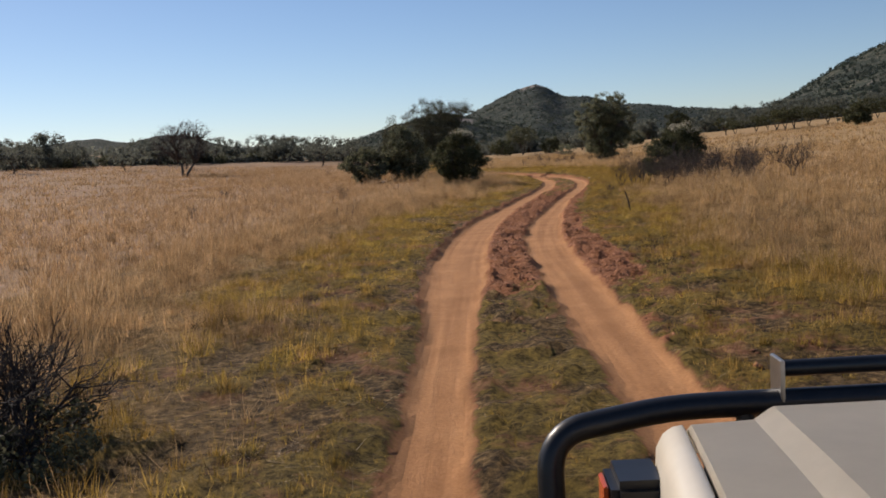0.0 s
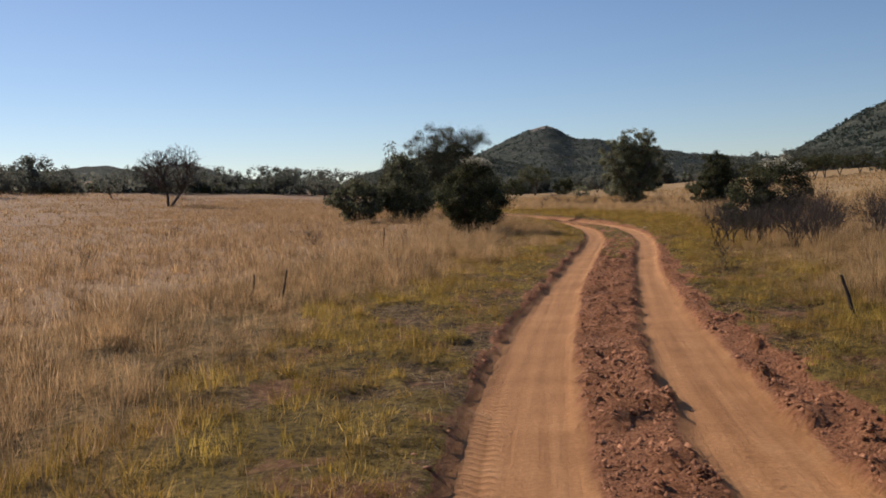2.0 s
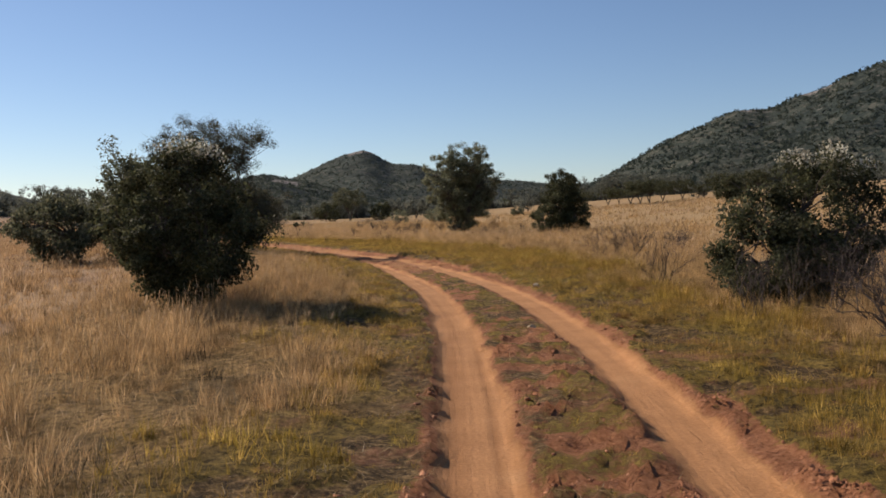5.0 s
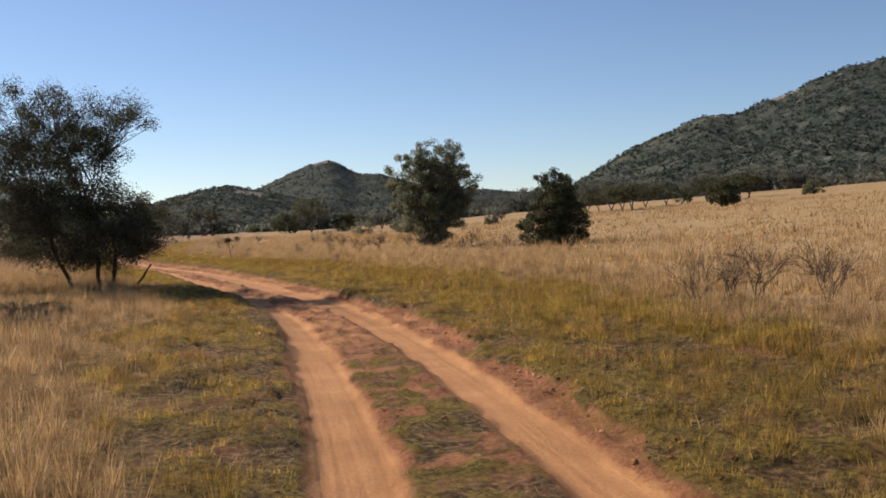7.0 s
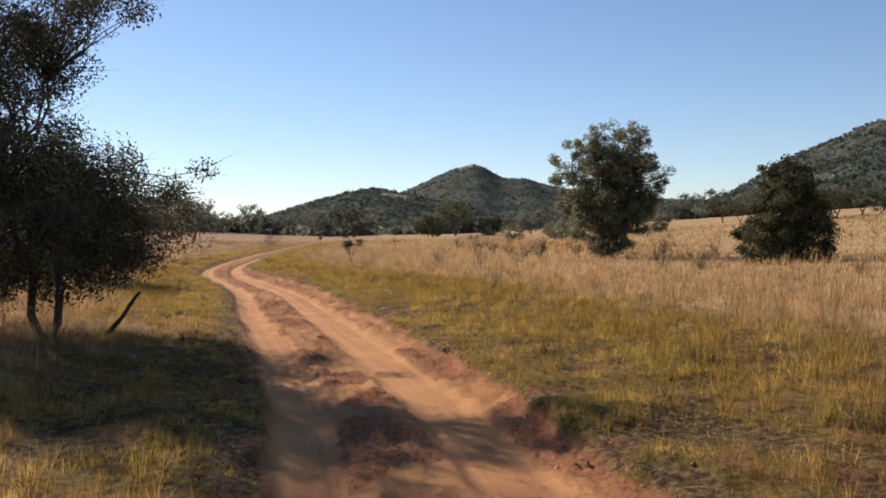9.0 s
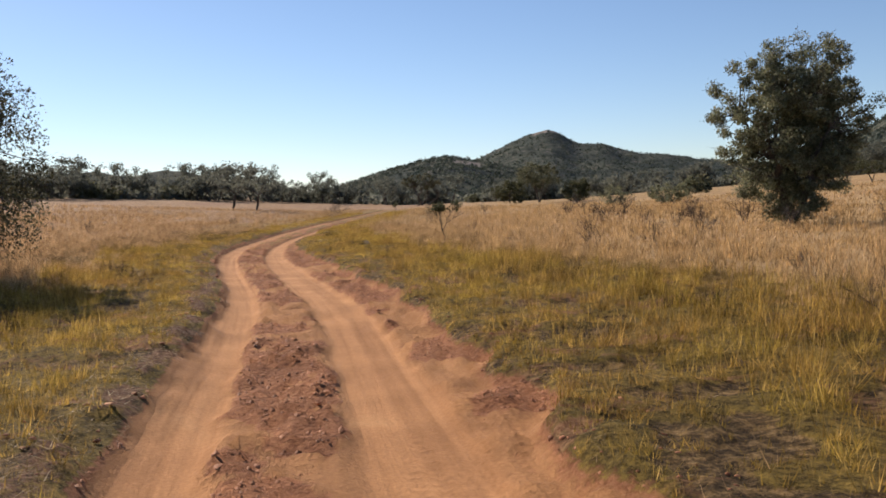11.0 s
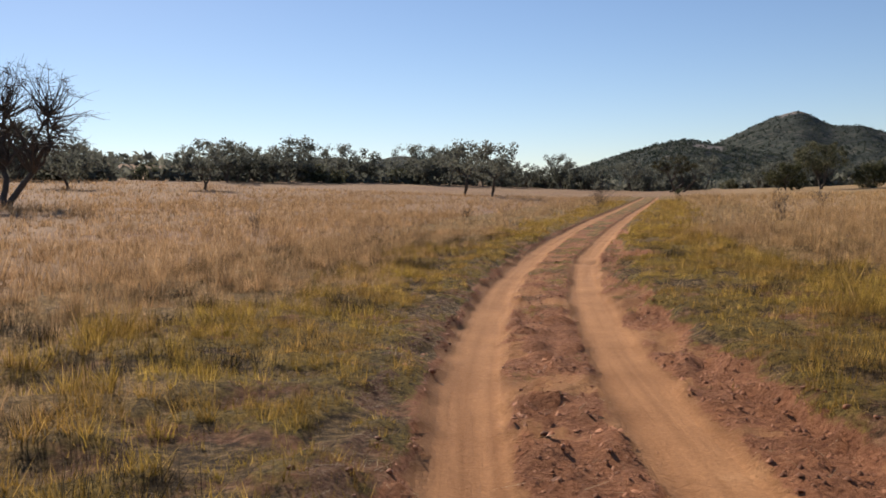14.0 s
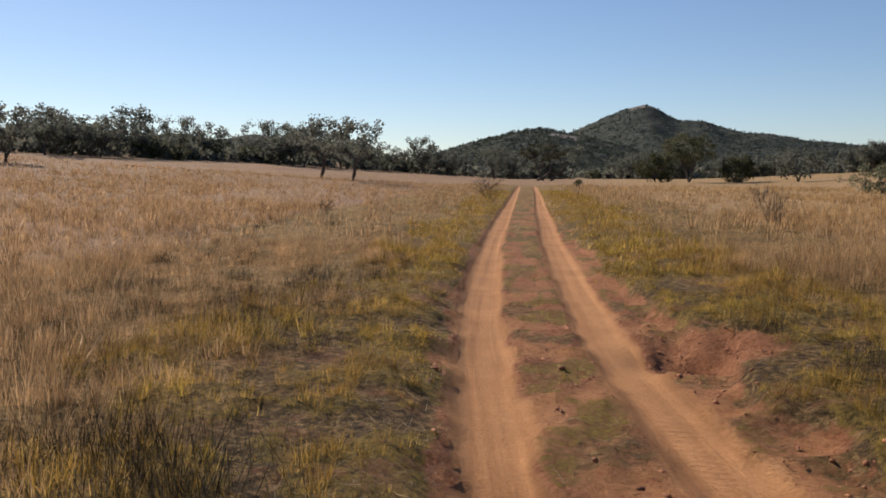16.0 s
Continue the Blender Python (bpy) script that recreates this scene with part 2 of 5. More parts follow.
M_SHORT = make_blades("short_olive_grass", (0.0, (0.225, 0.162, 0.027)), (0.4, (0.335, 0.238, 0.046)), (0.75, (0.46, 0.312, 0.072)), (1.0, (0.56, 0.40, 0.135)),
                      patch=1.6, second=((0.0, (0.19, 0.115, 0.024)), (0.5, (0.35, 0.215, 0.055)), (1.0, (0.50, 0.33, 0.11))), through=0.55, tuft_shade=0.16)
M_STRAW = make_blades("pale_straw", (0.0, (0.28, 0.19, 0.085)), (0.6, (0.48, 0.35, 0.18)), (1.0, (0.62, 0.50, 0.31)), through=0.25)
M_LEAF_DARK = make_blades("dark_green_leaves", (0.0, (0.042, 0.048, 0.024)), (0.6, (0.080, 0.086, 0.042)), (1.0, (0.15, 0.145, 0.078)), through=0.4)
M_LEAF_MID = make_blades("grey_green_leaves", (0.0, (0.075, 0.083, 0.048)), (0.6, (0.130, 0.136, 0.080)), (1.0, (0.22, 0.21, 0.13)), through=0.45)
M_LEAF_GREY = make_blades("silvery_green_leaves", (0.0, (0.11, 0.120, 0.068)), (0.6, (0.185, 0.195, 0.118)), (1.0, (0.31, 0.305, 0.20)), through=0.55)
M_LEAF_AIRY = make_blades("small_acacia_leaves", (0.0, (0.050, 0.052, 0.030)), (0.6, (0.090, 0.092, 0.052)), (1.0, (0.16, 0.145, 0.085)), through=0.35)
# Hill leaves lean blue, standing in for haze over the slopes.
M_LEAF_HILL = make_blades("hazed_hill_leaves", (0.0, (0.040, 0.054, 0.045)), (0.6, (0.062, 0.078, 0.062)), (1.0, (0.10, 0.112, 0.086)), through=0.4)
# Far leaves made paler and greyer: distance haze put into their colour.
M_LEAF_FAR = make_blades("hazed_tree_leaves", (0.0, (0.108, 0.118, 0.096)), (0.6, (0.150, 0.160, 0.130)), (1.0, (0.20, 0.205, 0.165)), through=0.55)
M_FLOWER = make_blades("pale_seed_heads", (0.0, (0.36, 0.33, 0.22)), (1.0, (0.62, 0.60, 0.50)), through=0.4)
M_BARK = make_bark("dark_bark", (0.035, 0.028, 0.022), (0.12, 0.095, 0.075))
M_DEAD = make_bark("weathered_dead_wood", (0.035, 0.025, 0.020), (0.10, 0.073, 0.058))
M_CHAR = make_bark("charred_wood", (0.02, 0.016, 0.013), (0.07, 0.05, 0.04))
M_STONE = make_plain("pale_stone", (0.48, 0.38, 0.25), 0.9, grain=0.25, size=0.06)
M_PAINT = make_plain("dusty_cream_paint", (0.62, 0.56, 0.45), 0.42, grain=0.07, size=0.25, coat=0.15)
M_BLACK = make_plain("black_powder_coat", (0.012, 0.012, 0.013), 0.38, grain=0.3, size=0.02)
M_RUBBER = make_plain("black_rubber", (0.02, 0.019, 0.018), 0.8, grain=0.3, size=0.03)
M_STEEL = make_plain("bare_steel", (0.45, 0.45, 0.45), 0.35, metal=1.0, grain=0.1)
M_LAMP = make_plain("orange_lens", (0.55, 0.10, 0.02), 0.2)


# ---- mesh tools ----
def mesh_of(name, verts, faces, mat=None, smooth=False):
    """A mesh from arrays of vertices and of equal-sided faces."""
    verts, faces = np.asarray(verts, np.float32), np.asarray(faces, np.int32)
    me = bpy.data.meshes.new(name)
    me.vertices.add(len(verts))
    me.vertices.foreach_set("co", verts.ravel())
    me.loops.add(faces.size)
    me.loops.foreach_set("vertex_index", faces.ravel())
    me.polygons.add(len(faces))
    me.polygons.foreach_set("loop_start", np.arange(0, faces.size, faces.shape[1], dtype=np.int32))
    if smooth:
        me.polygons.foreach_set("use_smooth", np.ones(len(faces), bool))
    me.update(calc_edges=True)
    if mat:
        me.materials.append(mat)
    return me


def weight(me, name, values):
    me.attributes.new(name, 'FLOAT', 'POINT').data.foreach_set("value", np.asarray(values, np.float32).ravel())


def part(name, bm, mat, parent, label=""):
    me = bpy.data.meshes.new(name)
    bm.to_mesh(me)
    bm.free()
    me.materials.append(mat)
    ob = new(name, me)
    ob.parent = parent
    return tagged(ob, label)


def part_of(name, me, parent, label=""):
    ob = new(name, me)
    ob.parent = parent
    return tagged(ob, label)


def hash01(ix, iy, seed):
    h = (ix.astype(np.int64) * 374761393 + iy.astype(np.int64) * 668265263 + seed * 974634213) & 0xFFFFFFFF
    h = ((h ^ (h >> 13)) * 1274126177) & 0xFFFFFFFF
    return ((h ^ (h >> 16)) & 0xFFFFFF) / float(0xFFFFFF)


def vn(x, y, seed=0):
    """Smooth value noise, 0 to 1."""
    ix, iy = np.floor(x), np.floor(y)
    fx, fy = x - ix, y - iy
    fx, fy = fx * fx * (3 - 2 * fx), fy * fy * (3 - 2 * fy)
    a, b = hash01(ix, iy, seed), hash01(ix + 1, iy, seed)
    c, d = hash01(ix, iy + 1, seed), hash01(ix + 1, iy + 1, seed)
    return (a + (b - a) * fx) * (1 - fy) + (c + (d - c) * fx) * fy


def fbm(x, y, size, octaves=4, seed=0):
    total, amp, norm = 0.0, 1.0, 0.0
    for k in range(octaves):
        f = 2.0 ** k / size
        total, norm = total + amp * vn(x * f, y * f, seed + k), norm + amp
        amp *= 0.5
    return total / norm


def step(a, b, x):
    t = np.clip((x - a) / (b - a), 0, 1)
    return t * t * (3 - 2 * t)


# ---- the lie of the land ----
# Wheel tracks: y, then the x of the left and of the right rut.
RUT_Y = [-40, 4, 9, 14, 19, 24.5, 29, 34, 38.5, 43, 48, 53, 59, 63, 67, 70, 74.5, 79, 81.5, 86, 91, 95.5, 98.3, 105, 110.5, 113.5, 120, 127, 132, 142, 161, 198, 240]
RUT_L = [.3, .38, .43, .45, .66, 1.29, 2.05, 2.9, 3.66, 4.45, 5.15, 5.65, 5.75, 5.80, 5.65, 5.45, 4.85, 4.1, 3.5, 2.45, 1.42, .60, -.14, -2.25, -3.72, -4.4, -5.5, -6.25, -6.65, -7.15, -7.78, -9.0, -10.4]
RUT_R = [2.0, 2.03, 2.07, 2.1, 2.25, 2.93, 3.63, 4.45, 5.35, 6.2, 6.88, 7.32, 7.48, 7.44, 7.28, 7.1, 6.42, 5.55, 5.05, 4.10, 3.12, 2.17, 1.26, -.72, -2.2, -2.85, -3.98, -4.84, -5.08, -5.54, -6.12, -7.1, -8.5]
FINE_Y = np.arange(-40, 240.01, 0.5)
KERNEL = np.exp(-0.5 * (np.arange(-12, 13) / 3.6) ** 2)
KERNEL /= KERNEL.sum()


def smoothed(values):
    v = np.interp(FINE_Y, RUT_Y, values)
    return np.convolve(np.pad(v, 12, mode='reflect', reflect_type='odd'), KERNEL, mode='valid')


TRACK_MID = (smoothed(RUT_L) + smoothed(RUT_R)) / 2
TRACK_HALF = (smoothed(RUT_R) - smoothed(RUT_L)) / 2
TRACK_SLOPE = np.gradient(TRACK_MID, FINE_Y)


def across(x, y):
    """Metres to the right of the track's middle."""
    return (x - np.interp(y, FINE_Y, TRACK_MID)) / np.sqrt(1 + np.interp(y, FINE_Y, TRACK_SLOPE) ** 2)


def land(x, y):
    """Height of the open ground."""
    x, y = np.asarray(x, float), np.asarray(y, float)
    r = np.maximum(0, x - 24)
    z = 0.058 * (np.sqrt(r * r + 64) - 8) * (1 - 0.5 * step(200, 500, x))
    l = np.maximum(0, -x - 14)
    z = z + 0.045 * (np.sqrt(l * l + 64) - 8) * step(20, 150, y) * (1 + np.clip((y - 130) / 250, 0, 0.8)) * (1 - 0.6 * step(150, 400, -x))
    z = z + 0.006 * np.clip(y - 125, 0, 600)
    near = np.clip((np.abs(across(x, np.clip(y, -40, 240))) - 2.5) / 6, 0, 1)
    return z + near * ((fbm(x, y, 9.0, 3, 11) - 0.5) * 0.35 + (fbm(x, y, 1.9, 2, 17) - 0.5) * 0.13 + (fbm(x, y, 40.0, 2, 5) - 0.5) * 0.6)


def along(y, *pairs):
    return np.interp(y, [p[0] for p in pairs], [p[1] for p in pairs])


def tufts(x, y):
    """Where the short grass stands in mounds."""
    return step(0.36, 0.54, fbm(x, y, 0.50, 4, 211))


def cushions(x, y):
    """Where the long grass mats into mounds."""
    return step(0.36, 0.60, fbm(x, y, 0.85, 4, 213)) * (0.35 + 0.9 * fbm(x, y, 2.3, 2, 217))


def track(x, y):
    """Height of the track's surface and how much of it is rut, and turf."""
    u = across(x, y)
    half = np.interp(y, FINE_Y, TRACK_HALF) / np.sqrt(1 + np.interp(y, FINE_Y, TRACK_SLOPE) ** 2)
    sunk = along(y, (0, .02), (30, .02), (55, .04), (66, .15), (128, .17), (150, .07), (240, .05))
    wob = (fbm(x, y, 1.1, 4, 21) - 0.5) * 0.9
    edge_r = along(y, (0, 1.40), (12, 1.7), (24, 1.6), (30, 1.35), (36, 1.15), (50, 1.15), (60, 1.4), (66.5, 1.6), (70, 1.25), (74, 1.5), (80, 1.5), (86, 1.6), (92, 1.75), (107, 1.8), (114, 1.5), (120, 1.4), (140, 1.3), (240, 1.2)) + wob
    edge_l = along(y, (0, 1.10), (14, 1.15), (45, 1.08), (58, 1.1), (68, 0.98), (80, 0.98), (91, 0.85), (101, 0.85), (108, 1.0), (125, 1.05), (240, 1.05)) + wob * 0.5
    inside = (1 - step(edge_r, edge_r + 0.30, u)) * (1 - step(edge_l, edge_l + 0.30, -u))
    wl = along(y, (0, .22), (9, .27), (13, .50), (22, .45), (30, .31), (60, .33), (75, .31), (100, .29), (112, .30), (120, .29), (240, .22))
    wr = along(y, (0, .28), (12, .38), (22, .40), (30, .28), (60, .32), (75, .38), (100, .42), (112, .32), (120, .29), (240, .22))
    ragged = (fbm(x, y, 0.45, 4, 31) - 0.5) * 0.18
    dl, dr = np.abs(u + half), np.abs(u - half)
    rut = np.maximum(1 - step(wl - .09, wl + .11, dl + ragged), 1 - step(wr - .09, wr + .11, dr + ragged))
    spread = along(y, (0, .0), (56, .10), (64, .60), (84, .65), (104, .70), (112, .60), (135, .45), (160, .2), (240, 0))
    pale = rut + (1 - rut) * spread * inside * step(0.44, 0.53, fbm(x, y, 0.8, 5, 41))
    grassy = along(y, (-10, .9), (10, .85), (14, .05), (31, .0), (36, .58), (56, .75), (66, .40), (76, .15), (98, .12), (112, .42), (124, .58), (150, .68), (240, .9))
    turf_mid = step(0.55, 0.40, fbm(x, y, 0.5, 4, 51) + (0.5 - grassy) * 0.8)
    turf = np.clip((1 - rut) * np.maximum(turf_mid * grassy, 1 - inside), 0, 1)
    turf = np.where((u > half) & (y > 12) & (y < 60), np.maximum(turf * 0.6, (1 - inside) * (1 - rut)), turf)
    turf = turf * (1 - np.exp(-((x + 3.75) ** 2 + (y - 126.3) ** 2) / 0.8))
    rough = np.clip(inside * (1 - rut), 0, 1)
    clods = np.maximum(0, fbm(x, y, 0.20, 3, 61) - 0.42) * 0.34 * along(y, (0, .45), (13, 1), (40, .9), (48, .45), (70, .65), (110, .8), (130, .5), (240, .3))
    rim = np.exp(-((dl - wl - .05) / .07) ** 2) + np.exp(-((dr - wr - .05) / .07) ** 2)
    furrow = 0.009 * np.sin(u * 46 + fbm(x, y, 3.0, 2, 71) * 6)
    low = (1 - step(edge_r, edge_r + 0.30, u)) * (1 - step(edge_l - 0.35, edge_l + 0.75, -u))
    z = -sunk * low - 0.040 * rut + rough * clods + rim * 0.006 * inside + rut * furrow * 0.8
    z = z + inside * (fbm(x, y, 0.9, 3, 81) - 0.5) * 0.05 * (1 - 0.5 * rut) + churn(x, y) * np.maximum(0, fbm(x, y, 0.25, 3, 257) - 0.35) * 0.16
    tall = step(-1.2, 0.8, np.abs(u) - lawn_width(x, y))
    z = z + (1 - inside) * tall * (0.05 * cushions(x, y) + 0.08 * np.maximum(0, fbm(x, y, 0.34, 3, 219) - 0.42))
    z = z + (1 - inside) * (0.055 * tufts(x, y) * (0.5 + fbm(x, y, 1.5, 2, 95)) + np.maximum(0, fbm(x, y, 0.22, 3, 91) - 0.45) * 0.12)
    for hx, hy, depth, r in ((4.89, 36.4, 0.13, 0.20), (-3.90, 126.2, 0.34, 0.50), (7.55, 69.9, 0.10, 0.35), (2.0, 94.5, 0.08, 0.4)):
        z = z - depth * np.exp(-((x - hx) ** 2 + (y - hy) ** 2) / r ** 2)
    return z, pale, turf


def churn(x, y):
    """Dark trampled soil and dead stalks on the shoulder left of the bed."""
    u = across(x, y)
    mid = -along(y, (0, 1.35), (45, 1.4), (58, 1.5), (68, 1.45), (91, 1.32), (101, 1.32), (108, 1.45), (125, 1.5))
    much = along(y, (0, .35), (28, .5), (40, .45), (60, .45), (66, .65), (84, .55), (92, .7), (110, .6), (122, .4), (130, .3), (160, 0))
    d = np.abs(u - mid + 0.35 * (fbm(x, y, 1.2, 3, 251) - 0.5)) / 0.30
    return np.clip(1.25 - d, 0, 1) * much * step(0.42, 0.56, fbm(x, y, 0.55, 4, 253) + 0.06 * much)


def surface(x, y):
    """Height of whatever ground is on top."""
    u = np.abs(across(x, np.clip(y, -40, 239)))
    z = land(x, y)
    on = (u < 8.8) & (y > -12) & (y < 236)
    if np.any(on):
        t = track(x, y)[0]
        z = z + np.where(on, t * (1 - step(7.6, 8.7, u)), 0)
    return z


def stretch(fine_lo, fine_hi, pitch, lo, hi, growth=1.09):
    mid = list(np.arange(fine_lo, fine_hi + 1e-6, pitch))
    d, v = pitch, fine_hi
    while v < hi:
        d *= growth
        v += d
        mid.append(v)
    d, v = pitch, fine_lo
    while v > lo:
        d *= growth
        v -= d
        mid.insert(0, v)
    return np.array(mid)


def grid_faces(rows, cols):
    k = np.arange(rows * cols).reshape(rows, cols)
    return np.stack([k[:-1, :-1], k[:-1, 1:], k[1:, 1:], k[1:, :-1]], -1).reshape(-1, 4)


def lawn_width(x, y):
    """How far the short green grass reaches from the track's middle."""
    right = across(x, y) > 0
    left_w = along(y, (-5, 2.6), (8, 2.7), (14, 3.2), (25, 3.2), (34, 2.7), (45, 2.4), (55, 2.5), (65, 3.6), (69, 3.3), (72, 2.3), (82, 2.4), (90, 3.6), (95, 4.2), (105, 3.8), (112, 3.2), (120, 2.7), (140, 2.5), (200, 2.4))
    right_w = along(y, (-5, 3.6), (12, 4.0), (24, 3.5), (34, 2.9), (46, 2.9), (58, 5.0), (72, 6.6), (95, 6.8), (115, 5.4), (128, 3.9), (200, 3.0))
    return np.where(right, right_w, left_w) + 4.0 * (fbm(x, y, 2.4, 4, 131) - 0.5)


def verge_share(x, y, u):
    edge = lawn_width(x, np.clip(y, -40, 239))
    return (1 - step(edge - 0.8, edge + 1.2, u)) * (1 - 0.8 * step(120, 150, y)) * (1 - step(180, 240, y))


def build_ground():
    xs, ys = stretch(-30, 36, 1.2, -3500, 3500), stretch(-8, 146, 1.3, -900, 4200)
    X, Y = np.meshgrid(xs, ys)
    u = np.abs(across(X, np.clip(Y, -40, 239)))
    Z = land(X, Y) - (0.40 * (1 - step(2.3, 2.8, u)) + 0.07 * (1 - step(7.4, 8.3, u))) * ((Y > -11) & (Y < 234))
    me = mesh_of("ground", np.stack([X, Y, Z], -1).reshape(-1, 3), grid_faces(*X.shape), M_GROUND, True)
    weight(me, "verge", verge_share(X, Y, u))
    far = step(300, 420, np.hypot(X * 1.25, Y - 60) + 90 * (fbm(X, Y, 90.0, 3, 7) - 0.5))
    weight(me, "far", far)
    return tagged(new("ground", me), "dry savanna grassland over reddish soil", "ground", kind="structure")


def build_track():
    ys = np.concatenate([np.arange(-12, 4, 0.3), np.arange(4, 130, 0.17), np.arange(130, 236, 0.7)])
    us = np.concatenate([np.arange(-9.0, -5.0, 0.25), np.arange(-5.0, -3.0, 0.14), np.arange(-3.0, 3.01, 0.07), np.arange(3.1, 5.0, 0.14), np.arange(5.0, 9.01, 0.25)])
    U, Y = np.meshgrid(us, ys)
    slope = np.interp(Y, FINE_Y, TRACK_SLOPE)
    X = np.interp(Y, FINE_Y, TRACK_MID) + U * np.sqrt(1 + slope ** 2)
    z, pale, turf = track(X, Y)
    fade = 1 - step(7.6, 8.7, np.abs(U))
    Z = land(X, Y) + z * fade + 0.012
    me = mesh_of("road", np.stack([X, Y, Z], -1).reshape(-1, 3), grid_faces(*X.shape), M_ROAD, True)
    weight(me, "rut", pale)
    weight(me, "turf", turf)
    half = np.interp(Y, FINE_Y, TRACK_HALF)
    weight(me, "tread", (1 - step(0.07, 0.14, np.abs(U + half + 0.22))) * (1 - step(22, 28, Y)) * step(6, 12, Y) + 0.4 * (1 - step(0.07, 0.14, np.abs(U - half + 0.05))) * step(0.45, 0.6, fbm(X, Y, 5.0, 2, 261)))
    weight(me, "churn", churn(X, Y))
    weight(me, "tuft", tufts(X, Y))
    weight(me, "mat", np.clip(cushions(X, Y) * 1.6, 0, 1))
    weight(me, "lane", U + 0.25 * fbm(X, Y, 8.0, 2, 221))
    weight(me, "streak", 0.65 * vn(U * 14 + 2 * fbm(X, Y, 6.0, 2, 201), Y * 0.10, 205) + 0.35 * fbm(X, Y, 0.6, 4, 207))
    weight(me, "verge", verge_share(X, Y, np.abs(U)))
    return tagged(new("road", me), "red sandy two-rut dirt track with churned clods between", "track", kind="structure")


build_ground()
build_track()


# ---- hills ----
ORIGIN = Vector((5.0, 60.0, 1.7))


def build_hill(name, label, reach, base, skyline, seed, rocky=(), pitch=0.11):
    """A hill whose crest stands `reach` metres off; skyline: bearing (degrees left of +y) and height angle."""
    az = np.radians(np.array([s[0] for s in skyline][::-1]))
    el = np.radians(np.array([s[1] for s in skyline][::-1]))
    bearings = np.arange(az[0], az[-1], radians(pitch))
    crest = np.tan(np.interp(bearings, az, el)) * reach
    k = np.exp(-0.5 * (np.arange(-6, 7) / 2.2) ** 2)
    crest = np.convolve(np.pad(crest, 6, mode='edge'), k / k.sum(), mode='valid')
    s = np.concatenate([np.linspace(0, 1, 60), np.linspace(1.03, 1.5, 12)])
    A, S = np.meshgrid(bearings, s)
    C = np.tile(crest, (len(s), 1))
    D = base + (reach - base) * S
    X, Y = ORIGIN.x - np.sin(A) * D, ORIGIN.y + np.cos(A) * D
    form = np.where(S < 1, step(-0.15, 1.12, S) ** 1.25 / 0.975, 1 - 1.3 * np.maximum(S - 1, 0) ** 1.5)
    gully = (fbm(X, Y, 130.0, 4, seed) - 0.5) * 0.34 * np.sin(np.pi * np.clip(S, 0, 1)) ** 0.8
    Z = C * (form + gully * form ** 0.5) + (fbm(X, Y, 28.0, 3, seed + 3) - 0.5) * 7 * step(0.05, 0.4, S) - 6 * (1 - step(0, 0.12, S))
    me = mesh_of(name, np.stack([X, Y, Z], -1).reshape(-1, 3), grid_faces(*X.shape), M_HILL, True)
    rock = np.zeros_like(Z)
    for bearing, width, low, high in rocky:
        rock = np.maximum(rock, np.exp(-((np.degrees(A) - bearing) / width) ** 2) * step(low, low + 0.06, S) * (1 - step(high, high + 0.06, S)))
    rock = step(0.35, 0.6, rock * (0.4 + 1.2 * fbm(X, Y, 26.0, 4, seed + 9)))
    weight(me, "rock", rock)
    tagged(new(name, me), label, "hill", kind="structure")
    return X, Y, Z, rock, C


def hill_bushes(fields, count, seed):
    """Bushes over the hills: each a ragged bunch of leaf masses."""
    rng = np.random.default_rng(seed)
    V = []
    for (X, Y, Z, rock, C), share in fields:
        rows, cols = X.shape
        n = int(count * share)
        i, j = rng.integers(2, 62, n), rng.integers(1, cols - 1, n)
        seen = np.degrees(np.arctan2(X[i, j] - ORIGIN.x, Y[i, j] - ORIGIN.y)) < 46
        keep = (rock[i, j] < 0.5) & (C[i, j] > 12) & seen
        i, j = i[keep], j[keep]
        f = rng.random((2, len(i)))
        at = np.stack([X[i, j] + (X[i, j + 1] - X[i, j]) * f[0] + (X[i + 1, j] - X[i, j]) * f[1],
                       Y[i, j] + (Y[i, j + 1] - Y[i, j]) * f[0] + (Y[i + 1, j] - Y[i, j]) * f[1],
                       Z[i, j] + (Z[i, j + 1] - Z[i, j]) * f[0] + (Z[i + 1, j] - Z[i, j]) * f[1]], -1)
        V.append((at, rng.uniform(0.9, 2.2, len(i))))
    at = np.concatenate([v[0] for v in V])
    size = np.concatenate([v[1] for v in V])
    return leaf_masses(at, size, 7, rng, 0.48)


def leaf_masses(at, size, each, rng, blade=0.40):
    n = len(at)
    c = rng.normal(0, 1, (n, each, 3))
    c /= np.linalg.norm(c, axis=-1, keepdims=True)
    c = c * rng.uniform(0.3, 0.75, (n, each, 1)) * np.array([1, 1, 0.75])
    c[..., 2] += 0.55
    tri = rng.normal(0, blade, (n, each, 3, 3)) + c[:, :, None, :]
    verts = at[:, None, None, :] + tri * size[:, None, None, None]
    verts = verts.reshape(-1, 3)
    return verts, np.arange(len(verts)).reshape(-1, 3)


HILL_A = build_hill("hill_peak", "bush-covered rocky peak in the distance", 1500, 700,
    [(12, .3), (8, .8), (6, 1.2), (3, 1.9), (1, 2.4), (-.4, 2.7), (-2.1, 3.5), (-3.6, 4.12), (-4.7, 4.4), (-5.5, 4.0), (-6.4, 3.42), (-8.1, 3.37), (-9.2, 2.9), (-10.4, 2.64),
     (-11.6, 2.62), (-13.5, 2.22), (-15.3, 2.05), (-17.5, 1.85), (-20, 1.75), (-24, 1.5), (-30, .8)], 3, [(-4.2, 0.6, 0.88, 0.98), (-4.9, 0.5, 0.93, 1.02)])
